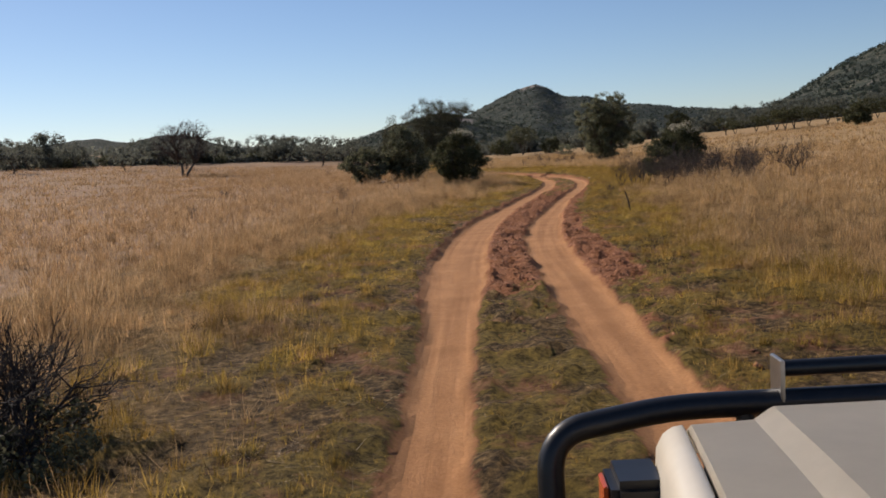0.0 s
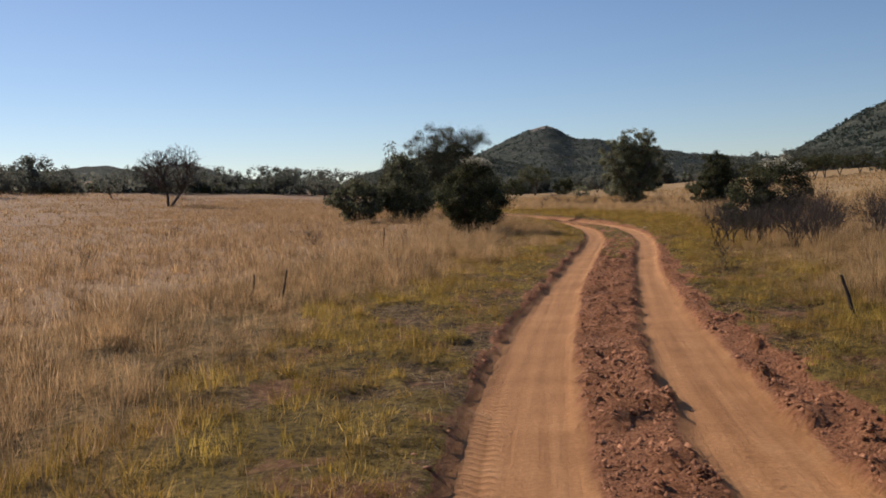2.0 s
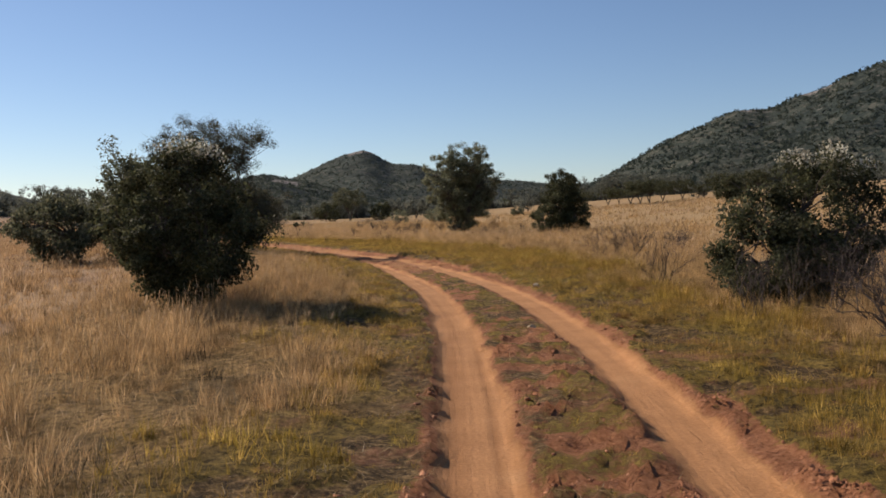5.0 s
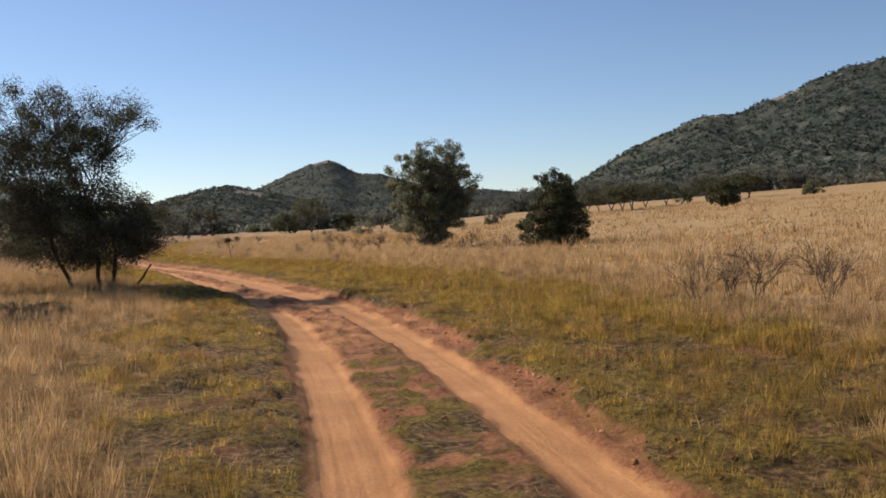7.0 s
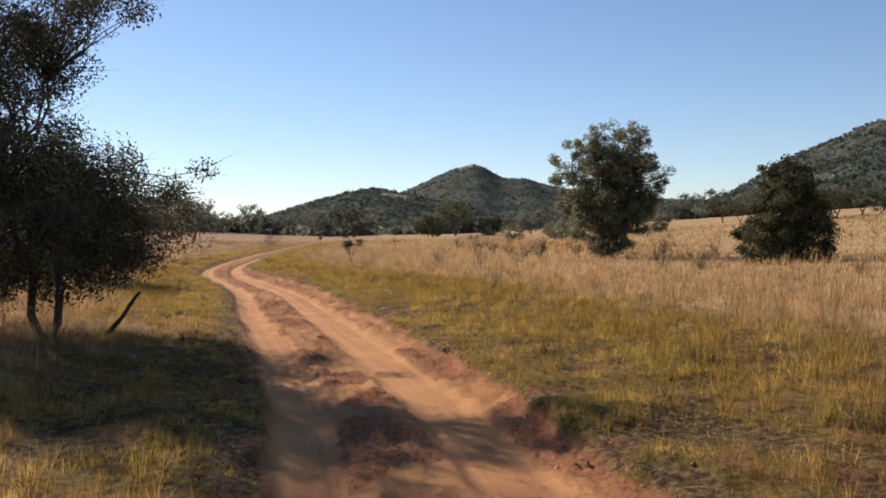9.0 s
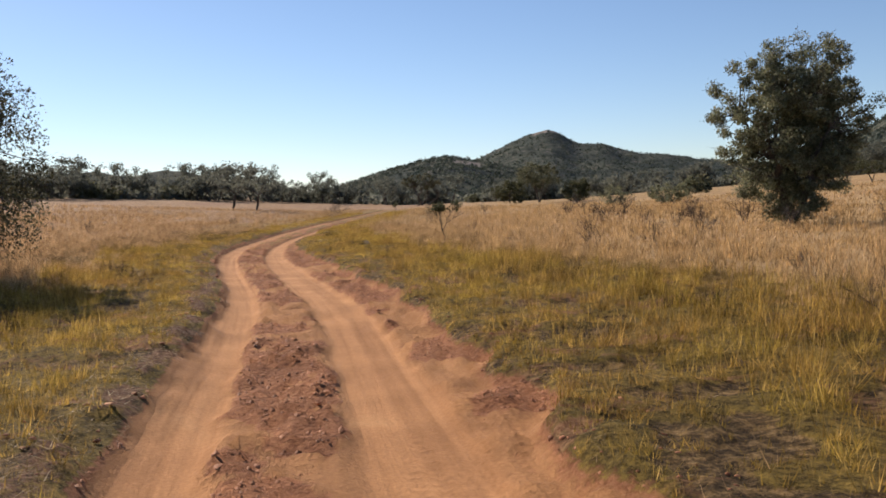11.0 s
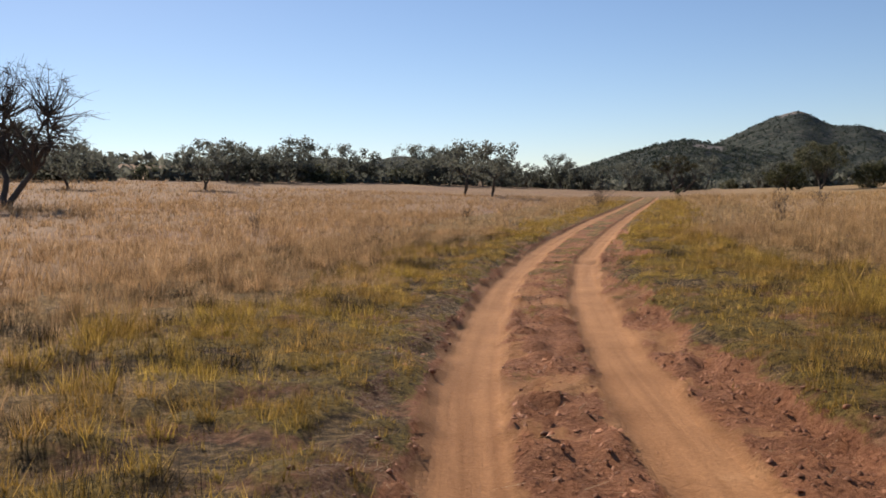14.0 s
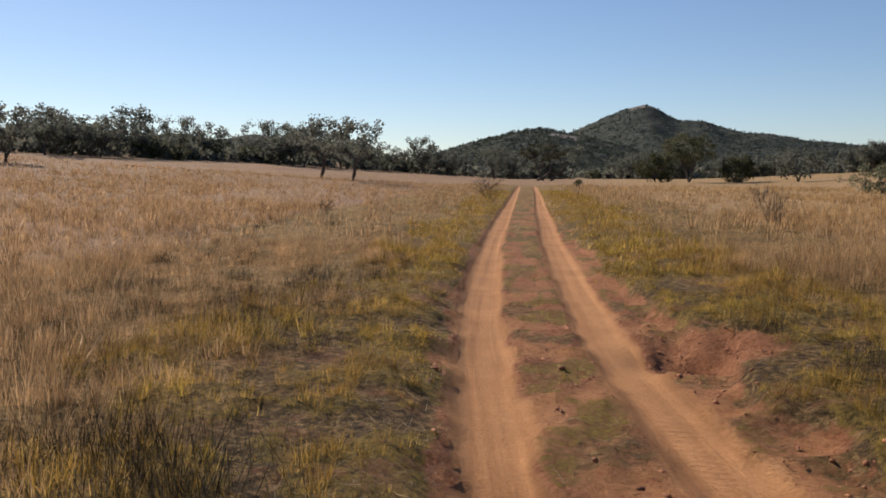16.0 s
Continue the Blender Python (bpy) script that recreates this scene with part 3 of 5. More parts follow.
HILL_B = build_hill("hill_low", "low hill dotted with bushes and pale rocks", 1050, 520,
    [(13, .1), (10, .5), (7.7, 1.36), (6.3, 1.85), (4.2, 2.5), (3, 2.8), (2, 2.93), (1, 2.88), (0, 2.7), (-1.5, 2.3), (-4, 1.7), (-7, 1.2), (-12, .5), (-15, .2)], 13, [(0.3, 0.9, 0.72, 0.85)])
HILL_C = build_hill("hill_right", "steep bush-covered mountain side with pale rock bands", 900, 330,
    [(-13, .2), (-17.2, 1.0), (-19.3, 1.9), (-21.4, 2.9), (-23.1, 3.85), (-24.8, 4.62), (-26.4, 5.38), (-28.1, 5.93), (-30, 5.97), (-31.2, 6.4), (-32.7, 6.92), (-34.2, 7.52),
     (-36.2, 8.12), (-42, 9.4), (-55, 10.5), (-75, 8), (-90, 3)], 23, [(-28.5, 1.6, 0.93, 1.03), (-29.5, 1.5, 0.80, 0.86), (-33.0, 1.5, 0.84, 0.9)], pitch=0.2)
HILL_D = build_hill("hill_left", "low blue-green hills on the horizon", 2600, 1900,
    [(60, 1.2), (45, 2.2), (36, 2.3), (30, 2.3), (26, 2.2), (23.8, 2.4), (22.5, 2.55), (20.5, 2.1), (19, 2.5), (17.1, 2.4), (15.8, 1.9), (14.2, 1.4), (12.6, 1.55), (11, 1.1), (9, .6), (6, .3)], 33, pitch=0.2)
hb_v, hb_f = hill_bushes([(HILL_A, 0.24), (HILL_B, 0.22), (HILL_C, 0.54)], 32000, 5)
tagged(new("hill_bushes", mesh_of("hill_bushes", hb_v, hb_f, M_LEAF_HILL)), "dark green bushes scattered over the hillsides", "bushes", kind="stuff")


# ---- branches and leaves ----
class Wood:
    """Gathers tapered tubes into one mesh."""

    def __init__(self, sides=5):
        self.v, self.f, self.n, self.sides = [], [], 0, sides

    def tube(self, pts, r0, r1, sides=None, ref=None):
        k = sides or self.sides
        pts = np.asarray(pts, float)
        m = len(pts)
        d = np.gradient(pts, axis=0)
        d /= np.linalg.norm(d, axis=1, keepdims=True) + 1e-9
        a = np.cross(d, np.where(np.abs(d[:, 2:3]) > 0.9, [[1.0, 0, 0]], [[0, 0, 1.0]]) if ref is None else np.array([ref], float))
        a /= np.linalg.norm(a, axis=1, keepdims=True) + 1e-9
        b = np.cross(d, a)
        ang = np.arange(k) * 2 * np.pi / k
        r = np.linspace(r0, r1, m)[:, None, None]
        ring = pts[:, None, :] + r * (np.cos(ang)[None, :, None] * a[:, None, :] + np.sin(ang)[None, :, None] * b[:, None, :])
        self.v.append(ring.reshape(-1, 3))
        i = np.arange(m - 1)[:, None] * k + np.arange(k)[None, :] + self.n
        j = np.arange(m - 1)[:, None] * k + (np.arange(k)[None, :] + 1) % k + self.n
        self.f.append(np.stack([i, j, j + k, i + k], -1).reshape(-1, 4))
        self.n += m * k

    def mesh(self, name, mat):
        return mesh_of(name, np.concatenate(self.v), np.concatenate(self.f), mat, True)


def bent(a, b, rng, sag=0.12, n=5):
    """A crooked line from a to b."""
    a, b = np.asarray(a, float), np.asarray(b, float)
    t = np.linspace(0, 1, n)[:, None]
    size = np.linalg.norm(b - a)
    off = np.cumsum(rng.normal(0, 1, (n, 3)), axis=0)
    off = (off - off[0] - t * (off[-1] - off[0])) * size * sag / math.sqrt(n)
    return a + (b - a) * t + off


def leaves(centres, radii, each, size, rng, flat=1.0, long=1.7, corners=4):
    """Leaf blades: diamonds of two triangles strewn round the centres."""
    n = len(centres)
    c = np.repeat(centres, each, axis=0)
    r = np.repeat(radii, each)[:, None]
    off = rng.normal(0, 1, (n * each, 3))
    off *= (rng.random((n * each, 1)) ** 0.45) / (np.linalg.norm(off, axis=1, keepdims=True) + 1e-9)
    p = c + off * r * np.array([1, 1, flat])
    a = rng.normal(0, 1, p.shape)
    a /= np.linalg.norm(a, axis=1, keepdims=True)
    b = np.cross(a, rng.normal(0, 1, p.shape))
    b /= np.linalg.norm(b, axis=1, keepdims=True) + 1e-9
    s = (size * rng.uniform(0.6, 1.4, len(p)))[:, None]
    a, b = a * s * long * 0.5, b * s * 0.5
    if corners == 3:
        verts = np.stack([p - a - b, p + a, p - a + b], 1).reshape(-1, 3)
    else:
        verts = np.stack([p - a, p + b, p + a, p - b], 1).reshape(-1, 3)
    return verts, np.arange(len(verts)).reshape(-1, corners)


def crown_points(rng, count, w, lo, hi, lumps=7, hollow=0.35, bulge=0.45, top=1.0):
    """Clump centres in an uneven crown: a rounded body with bulges, denser towards its outside."""
    q = rng.normal(0, 1, (count, 3))
    q /= np.linalg.norm(q, axis=1, keepdims=True)
    knobs = rng.normal(0, 1, (lumps, 3))
    knobs[:, 2] = np.abs(knobs[:, 2]) * 0.9 - 0.25
    knobs /= np.linalg.norm(knobs, axis=1, keepdims=True)
    swell = np.max(np.exp(-(np.linalg.norm(q[:, None] - knobs[None], axis=-1) / 0.62) ** 2) * rng.uniform(0.5, 1.0, lumps)[None], axis=1)
    r = (1 - bulge + bulge * swell) * (hollow + (1 - hollow) * rng.random(count) ** 0.55)
    p = q * r[:, None]
    p[:, :2] *= 1 - (1 - top) * np.clip(p[:, 2:3], 0, 1)
    for k in range(3):
        a, b = np.quantile(p[:, k], 0.01), np.quantile(p[:, k], 0.99)
        p[:, k] = (p[:, k] - (a + b) / 2) / ((b - a) / 2)
    return p * np.array([w / 2, w / 2, (hi - lo) / 2]) + np.array([0, 0, (lo + hi) / 2])


def make_tree(kind, label, category, seed, height, width, skirt=0.3, stems=3, clumps=60, clump=0.45, each=70, leaf=0.07,
              leaf_mat=None, bark=None, girth=0.09, twigs=2, flowers=0, lumps=7, flat=0.85, spread=0.35, group="", hollow=0.35, feet=None, bulge=0.42, top=1.0, waist=1.0, lobes=(), long=1.7, blade=0):
    """A tree or bush: Empty at its foot, with trunk and crown as parts."""
    rng = np.random.default_rng(seed)
    root = new(kind)
    tagged(root, label, category, group)
    pts = crown_points(rng, clumps, width - clump, height * skirt + clump * 0.5, height - clump * 0.6, lumps, hollow, bulge, top)
    if waist != 1:
        sunk = np.clip((height * 0.45 - pts[:, 2:3]) / (height * 0.45), 0, 1)
        pts[:, :2] *= 1 - (1 - waist) * sunk
    if lobes:
        pts = np.concatenate([crown_points(rng, n, 2.0, -1.0, 1.0, lumps, hollow, bulge) * np.array(r) + np.array(c) for c, r, n in lobes])
    wood = Wood()
    feet = feet or [(rng.normal(0, 0.10), rng.normal(0, 0.10)) for _ in range(stems)]
    forks = []
    for fx, fy in feet:
        ang = rng.uniform(0, 2 * np.pi)
        top = np.array([fx + math.cos(ang) * width * spread * 0.35, fy + math.sin(ang) * width * spread * 0.35, height * rng.uniform(0.22, 0.36)])
        line = bent((fx, fy, -0.06), top, rng, 0.10)
        wood.tube(line, girth, girth * 0.72, 7)
        forks.append(top)
    limbs = []
    for k in range(max(5, clumps // 7)):
        target = pts[rng.integers(len(pts))]
        fork = forks[int(np.argmin([np.linalg.norm(f - target) for f in forks]))]
        end = fork + (target - fork) * rng.uniform(0.45, 0.65) + np.array([0, 0, 0.04 * height])
        wood.tube(bent(fork, end, rng, 0.14, 5 if twigs else 3), girth * 0.55, girth * 0.26, 5 if twigs else 4)
        limbs.append(end)
    limbs = np.array(limbs)
    for p in pts if twigs else ():
        a = limbs[int(np.argmin(np.linalg.norm(limbs - p, axis=1)))]
        wood.tube(bent(a, p, rng, 0.14, 4 if twigs else 3), girth * 0.24, girth * 0.07, 4 if twigs else 3)
        for _ in range(twigs):
            out = p + np.clip(rng.normal(0, 1, 3), -1.4, 1.4) * clump * np.array([0.9, 0.9, 0.7]) + (p - [0, 0, height * 0.5]) * 0.06
            wood.tube(bent(p, out, rng, 0.18, 3), girth * 0.08, girth * 0.02, 3)
    part_of("trunk", wood.mesh("trunk", bark or M_BARK), root)
    radii = clump * rng.uniform(0.65, 1.35, len(pts))
    v, f = leaves(pts, radii, each, leaf, rng, flat, long, blade or (3 if leaf > 0.055 else 4))
    part_of("crown", mesh_of("crown", v, f, leaf_mat or M_LEAF_MID), root)
    if flowers:
        tops = pts[np.argsort(pts[:, 2] + pts[:, 0] * 0.25)[-flowers:]] + np.array([0, 0, clump * 0.55])
        v, f = leaves(tops, np.full(len(tops), clump * 0.95), 120, leaf * 0.9, rng, 0.6, 1.3)
        tagged(part_of("seed_fluff", mesh_of("seed_fluff", v, f, M_FLOWER), root, "pale fluffy seed heads on the upper twigs"), kind="stuff")
    return root


def settle(ob, x, y, turn=0.0, size=1.0, sink=0.03):
    """Stand a thing on the ground."""
    z = float(surface(np.array([x]), np.array([y]))[0]) - sink
    ob.matrix_basis = pose(x, y, z, 0, 0, turn) @ Matrix.Diagonal((size, size, size, 1))
    return ob


def another(ob, x, y, turn, size=1.0, sink=0.03):
    z = float(surface(np.array([x]), np.array([y]))[0]) - sink
    c = copy_thing(ob, pose(x, y, z, 0, 0, turn))
    c.scale = (size, size, size)
    return c


def make_bare(kind, label, category, seed, height, width, stems=5, levels=3, girth=0.02, fork=3, mat=None, group="", lean=0.5, sides=4, tips=0, taper=0.58):
    """A leafless shrub or tree of forking crooked stems, one mesh; tips: small leaf tufts left on its ends."""
    rng = np.random.default_rng(seed)
    wood = Wood(sides)
    ends = []

    def grow(p, d, length, r, level):
        q = p + d * length
        wood.tube(bent(p, q, rng, 0.16, 4 if level > 2 else 3 if level else 2), r, r * 0.6, sides if level > 1 else 3)
        if level == 0:
            ends.append(q)
            return
        for k in range(fork):
            nd = d + rng.normal(0, lean, 3)
            nd[2] = max(nd[2], -0.15) + 0.10
            nd /= np.linalg.norm(nd)
            start = p + (q - p) * rng.uniform(0.55, 1.0)
            grow(start, nd, length * rng.uniform(0.55, 0.85), r * taper, level - 1)

    total = sum(0.7 ** k for k in range(levels + 1)) * 0.8
    for k in range(stems):
        a = rng.uniform(0, 2 * np.pi)
        tilt = rng.uniform(0.1, 1.0) * width / height * 0.6
        d = np.array([math.cos(a) * tilt, math.sin(a) * tilt, 1.0])
        d /= np.linalg.norm(d)
        grow(np.array([rng.normal(0, 0.05), rng.normal(0, 0.05), -0.06]), d, height / total * rng.uniform(0.7, 1.1), girth, levels)
    if not tips:
        return tagged(new(kind, wood.mesh(kind, mat or M_DEAD)), label, category, group)
    root = tagged(new(kind), label, category, group)
    part_of("trunk", wood.mesh("trunk", mat or M_DEAD), root)
    ends = np.array(ends)
    ends = ends[ends[:, 2] > np.quantile(ends[:, 2], 0.35)]
    v, f = leaves(ends, np.full(len(ends), height * 0.07), tips, 0.05, rng)
    part_of("crown", mesh_of("crown", v, f, M_LEAF_DARK), root)
    return root


# ---- trees and bushes near the track ----
settle(make_tree("bush", "dense dark green bush with pale seed heads on top", "bush", 3, 3.25, 3.0, skirt=0.03, stems=5, clumps=170, clump=0.34, each=240, leaf=0.045, blade=3,
                 leaf_mat=M_LEAF_DARK, flowers=12, girth=0.07, lumps=9, hollow=0.5, bulge=0.3, top=0.8, waist=0.5), 0.45, 51.4, 20)
settle(make_tree("bush", "low rounded grey-green bush in dry grass", "bush", 4, 2.9, 4.2, skirt=0.03, clumps=120, clump=0.42, each=110, leaf=0.085, leaf_mat=M_LEAF_MID, bulge=0.3), -7.0, 73.8, 70)
settle(make_tree("bush", "tall loose grey-green bush behind a darker one", "bush", 5, 4.6, 3.9, skirt=0.04, clumps=150, clump=0.42, each=110, leaf=0.08, leaf_mat=M_LEAF_MID, flat=1.0, top=0.7), -3.8, 73.5, 10)
settle(make_tree("tree", "thorn tree with low dense branches, crooked stems and small leaves", "tree", 6, 7.0, 6.8, clump=0.42, each=215, leaf=0.036,
                 leaf_mat=M_LEAF_AIRY, girth=0.075, twigs=4, lumps=9, feet=[(1.45, -0.05), (0.25, 0.0), (1.15, 0.25)], spread=0.3, hollow=0.2, bulge=0.35, clumps=330, long=1.5, blade=3,
                 lobes=[((0.3, 0.0, 2.05), (2.95, 2.7, 1.2), 290), ((-0.3, 0.2, 3.7), (2.2, 2.3, 1.5), 190), ((-0.4, 0.0, 5.3), (1.9, 1.8, 1.3), 100),
                        ((1.6, 0.2, 5.6), (1.3, 0.9, 0.65), 34), ((-2.6, 0.0, 4.7), (1.1, 1.4, 1.2), 30), ((2.5, -0.3, 1.7), (0.7, 0.8, 0.6), 20)]), -1.25, 80.0, 0)
settle(make_tree("tree", "rounded thorn tree with low hanging twigs", "tree", 7, 5.6, 3.7, skirt=0.08, clumps=250, clump=0.50, each=180, leaf=0.044, blade=3, leaf_mat=M_LEAF_AIRY,
                 girth=0.075, twigs=3, lumps=10, spread=0.4, hollow=0.3, top=0.65), -6.4, 99.1, 0)
settle(make_tree("bush", "dark broad bush topped with pale seed heads", "bush", 8, 2.75, 3.1, skirt=0.03, stems=4, clumps=130, clump=0.30, each=220, leaf=0.045, blade=3,
                 leaf_mat=M_LEAF_DARK, flowers=10, lumps=7, hollow=0.4, bulge=0.3, lobes=[((-0.75, 0.0, 1.0), (0.80, 0.8, 0.95), 55), ((0.45, 0.0, 1.35), (0.95, 0.9, 1.2), 80)]), 11.9, 48.2, 0)
settle(make_tree("tree", "full grey-green tree standing alone in dry grass", "tree", 9, 9.3, 7.4, skirt=0.07, stems=4, clumps=400, clump=0.42, each=150, leaf=0.075,
                 leaf_mat=M_LEAF_GREY, girth=0.15, lumps=12, twigs=2, hollow=0.30, bulge=0.40, spread=0.30,
                 lobes=[((-0.4, 0.0, 3.0), (2.2, 2.1, 2.2), 120), ((-1.8, 0.2, 5.4), (2.1, 2.1, 2.6), 130), ((0.5, 0.0, 6.9), (2.5, 2.3, 2.35), 150), ((2.5, 0.2, 5.7), (1.7, 1.9, 2.3), 100),
                        ((1.4, 0.0, 3.5), (1.7, 1.7, 1.7), 60), ((-0.4, -0.3, 1.3), (1.5, 1.4, 0.9), 24)]), 20.7, 128.0, 20)
settle(make_tree("bush", "dark cone-shaped bush at the field edge with wispy bare top twigs", "bush", 10, 6.1, 4.7, skirt=0.0, stems=4, clumps=150, clump=0.42, each=150, leaf=0.08, leaf_mat=M_LEAF_DARK,
                 girth=0.12, lumps=9, twigs=2, bulge=0.35, lobes=[((-0.9, 0, 1.2), (1.7, 2.0, 1.4), 80), ((0.9, 0.2, 1.3), (1.7, 2.0, 1.4), 75), ((0.0, 0, 2.6), (1.8, 1.8, 1.3), 75), ((0.2, 0, 3.7), (1.35, 1.35, 1.2), 46),
                        ((-0.2, 0, 4.9), (1.0, 0.9, 0.8), 22), ((0.8, 0.0, 4.6), (0.6, 0.6, 0.6), 8)]), 27.4, 114.5, 0)
settle(make_tree("bush", "round dark bush alone on the golden slope", "bush", 12, 4.2, 5.2, skirt=0.0, clumps=50, clump=0.7, each=60, leaf=0.26, leaf_mat=M_LEAF_DARK, twigs=0), 77.5, 180.0, 0)
settle(make_tree("tree", "tall leafless tree with a fine spreading crown", "tree", 15, 9.5, 10.0, skirt=0.26, stems=2, clumps=330, clump=0.55, each=9, leaf=0.030, long=15, leaf_mat=M_BARK, blade=3,
                 girth=0.24, twigs=4, lumps=8, bulge=0.3, hollow=0.25, spread=0.5), -46.9, 154.0, 0)

# Thicket of leafless grey shrubs on the right of the bend, and single ones further on.
SHRUB = make_bare("dead_shrub", "leafless grey shrub in dry grass", "shrub", 21, 1.35, 1.3, stems=5, levels=3, girth=0.018, sides=3, group="leafless shrubs")
settle(SHRUB, 7.3, 38.2, 0)
SHRUB_B = make_bare("dead_shrub", "leafless grey shrub in dry grass", "shrub", 22, 1.6, 1.7, stems=6, levels=3, girth=0.016, sides=3, group="leafless shrubs")
settle(SHRUB_B, 8.4, 38.9, 0)
SHRUB_C = make_bare("dead_shrub", "dense leafless grey thorn shrub in a thicket", "shrub", 24, 1.55, 1.9, stems=5, levels=4, girth=0.022, sides=3, group="leafless shrubs", lean=0.6)
settle(SHRUB_C, 9.0, 37.0, 0)
rs = random.Random(4)
for x, y, s in [(10.2, 38.8, 1.0), (8.2, 40.2, 0.9), (11.4, 40.6, 1.1), (12.4, 43.2, 1.0), (10.2, 43.0, 0.85), (14.0, 42.4, 1.1), (13.4, 46.0, 1.0), (11.2, 46.2, 0.85),
                (11.2, 148.4, 1.0), (13.2, 135.6, 1.05), (16.6, 132.6, 1.1), (15.4, 126.1, 1.0), (18.5, 129.0, 1.1), (12.9, 145.0, 0.8), (14.3, 134.0, 0.7), (18.1, 106.7, 0.6), (18.9, 103.6, 0.6),
                (21.0, 118.0, 0.8), (14.4, 65.0, 0.8), (17.8, 66.7, 0.8), (15.4, 46.4, 1.1), (16.4, 43.6, 1.15), (9.4, 41.4, 0.8), (12.2, 38.8, 1.1), (14.4, 50.4, 1.0)]:
    another(SHRUB_C, x, y, rs.uniform(0, 360), s)
for x, y, s in [(9.4, 38.1, 1.0), (10.6, 39.8, 1.1), (10.9, 44.2, 0.9), (12.6, 45.4, 1.1), (13.9, 47.6, 1.0), (9.6, 45.9, 0.8), (10.5, 46.3, 0.7), (11.9, 42.0, 1.1), (13.2, 40.6, 1.2),
                (14.6, 44.0, 1.2), (16.0, 48.5, 1.3), (17.5, 45.5, 1.2), (10.8, 52.3, 0.8), (13.8, 65.2, 0.85), (15.4, 65.6, 0.95), (16.3, 64.4, 0.8), (15.0, 52.0, 1.2), (18.5, 51.0, 1.3),
                (7.7, 107.4, 0.85), (14.0, 161.2, 1.4), (17.0, 158.0, 1.3), (9.8, 109.0, 0.7), (12.0, 112.0, 0.9), (19.0, 124.0, 1.0), (22.5, 121.0, 1.1), (24.5, 118.0, 0.9),
                (14.5, 127.0, 1.0), (11.5, 131.0, 0.9), (-5.7, 46.8, 0.75), (-2.2, 47.0, 0.5), (-10.5, 182.0, 1.3), (5.3, 167.0, 1.1), (1.3, 145.6, 1.0), (-9.0, 167.0, 0.9)]:
    another(rs.choice((SHRUB, SHRUB_B)), x, y, rs.uniform(0, 360), s * rs.uniform(0.9, 1.1))
for x, y, s, c in [(-1.2, 31.9, 0.4, 1), (6.0, 33.0, 0.4, 0), (-4.0, 38.0, 0.45, 0), (8.6, 90.4, 0.45, 1), (4.2, 128.0, 0.5, 0), (-16.0, 62.0, 0.6, 0), (-12.0, 41.0, 0.5, 0),
                   (-8.0, 27.0, 0.35, 1), (-14.0, 150.0, 0.6, 0), (-20.0, 138.0, 0.7, 1), (10.0, 97.0, 0.4, 0), (16.0, 88.0, 0.5, 1), (22.0, 96.0, 0.6, 0)]:
    another((SHRUB, SHRUB_B)[c], x, y, rs.uniform(0, 360), s)
settle(make_bare("dead_shrub", "tangled dark thorn shrub with crooked bare branches beside the track", "shrub", 31, 1.0, 1.7, stems=12, levels=4, girth=0.017, mat=M_CHAR, lean=0.55, taper=0.62), -2.35, 5.0, 0)
settle(make_bare("dead_shrub", "low dark tangle of dead thorny twigs", "shrub", 36, 0.55, 1.5, stems=22, levels=3, girth=0.012, mat=M_CHAR, lean=0.8), -2.2, 4.5, 0)
# Low scrub added to fill the dark mass of shade under the shrub.
settle(make_tree("bush", "low thorny scrub added for the dark shade under a bare shrub", "bush", 35, 0.46, 1.7, skirt=0.0, stems=4, clumps=70, clump=0.13, each=110, leaf=0.022, leaf_mat=M_LEAF_AIRY, girth=0.02), -2.5, 4.6, 0)
settle(make_bare("sapling", "thin sapling with a dark leafy head", "sapling", 33, 1.75, 0.5, stems=1, levels=5, girth=0.030, fork=3, tips=4, lean=0.32), 3.2, 115.1, 0)
settle(make_bare("sapling", "thin sapling with a dark leafy head", "sapling", 34, 1.5, 0.8, stems=1, levels=4, girth=0.022, fork=3, tips=5), -4.2, 118.5 + 60, 0)


def make_stump(label, length, r, turn, tilt, x, y):
    rng = np.random.default_rng(int(abs(x) * 10 + y))
    w = Wood(7)
    d = np.array([math.cos(turn) * math.sin(tilt), math.sin(turn) * math.sin(tilt), math.cos(tilt)])
    w.tube(bent((0, 0, -0.1), d * length, rng, 0.08, 6), r, r * 0.55)
    return settle(tagged(new("stick", w.mesh("stick", M_CHAR)), label, "stick"), x, y)


make_stump("charred leaning stick standing in short grass", 0.62, 0.03, 2.4, 0.35, 5.1, 23.6)
make_stump("dead broken branch leaning out of the grass", 1.1, 0.05, 0.5, 0.75, 0.8, 80.2)


make_stump("dead leaning stick in tall grass", 1.0, 0.022, 1.9, 0.2, -2.24, 40.0)
make_stump("short charred post in tall grass", 0.50, 0.025, 0.4, 0.05, -3.40, 27.9)
make_stump("short charred post in tall grass", 0.55, 0.025, 1.0, 0.35, -3.02, 28.3)


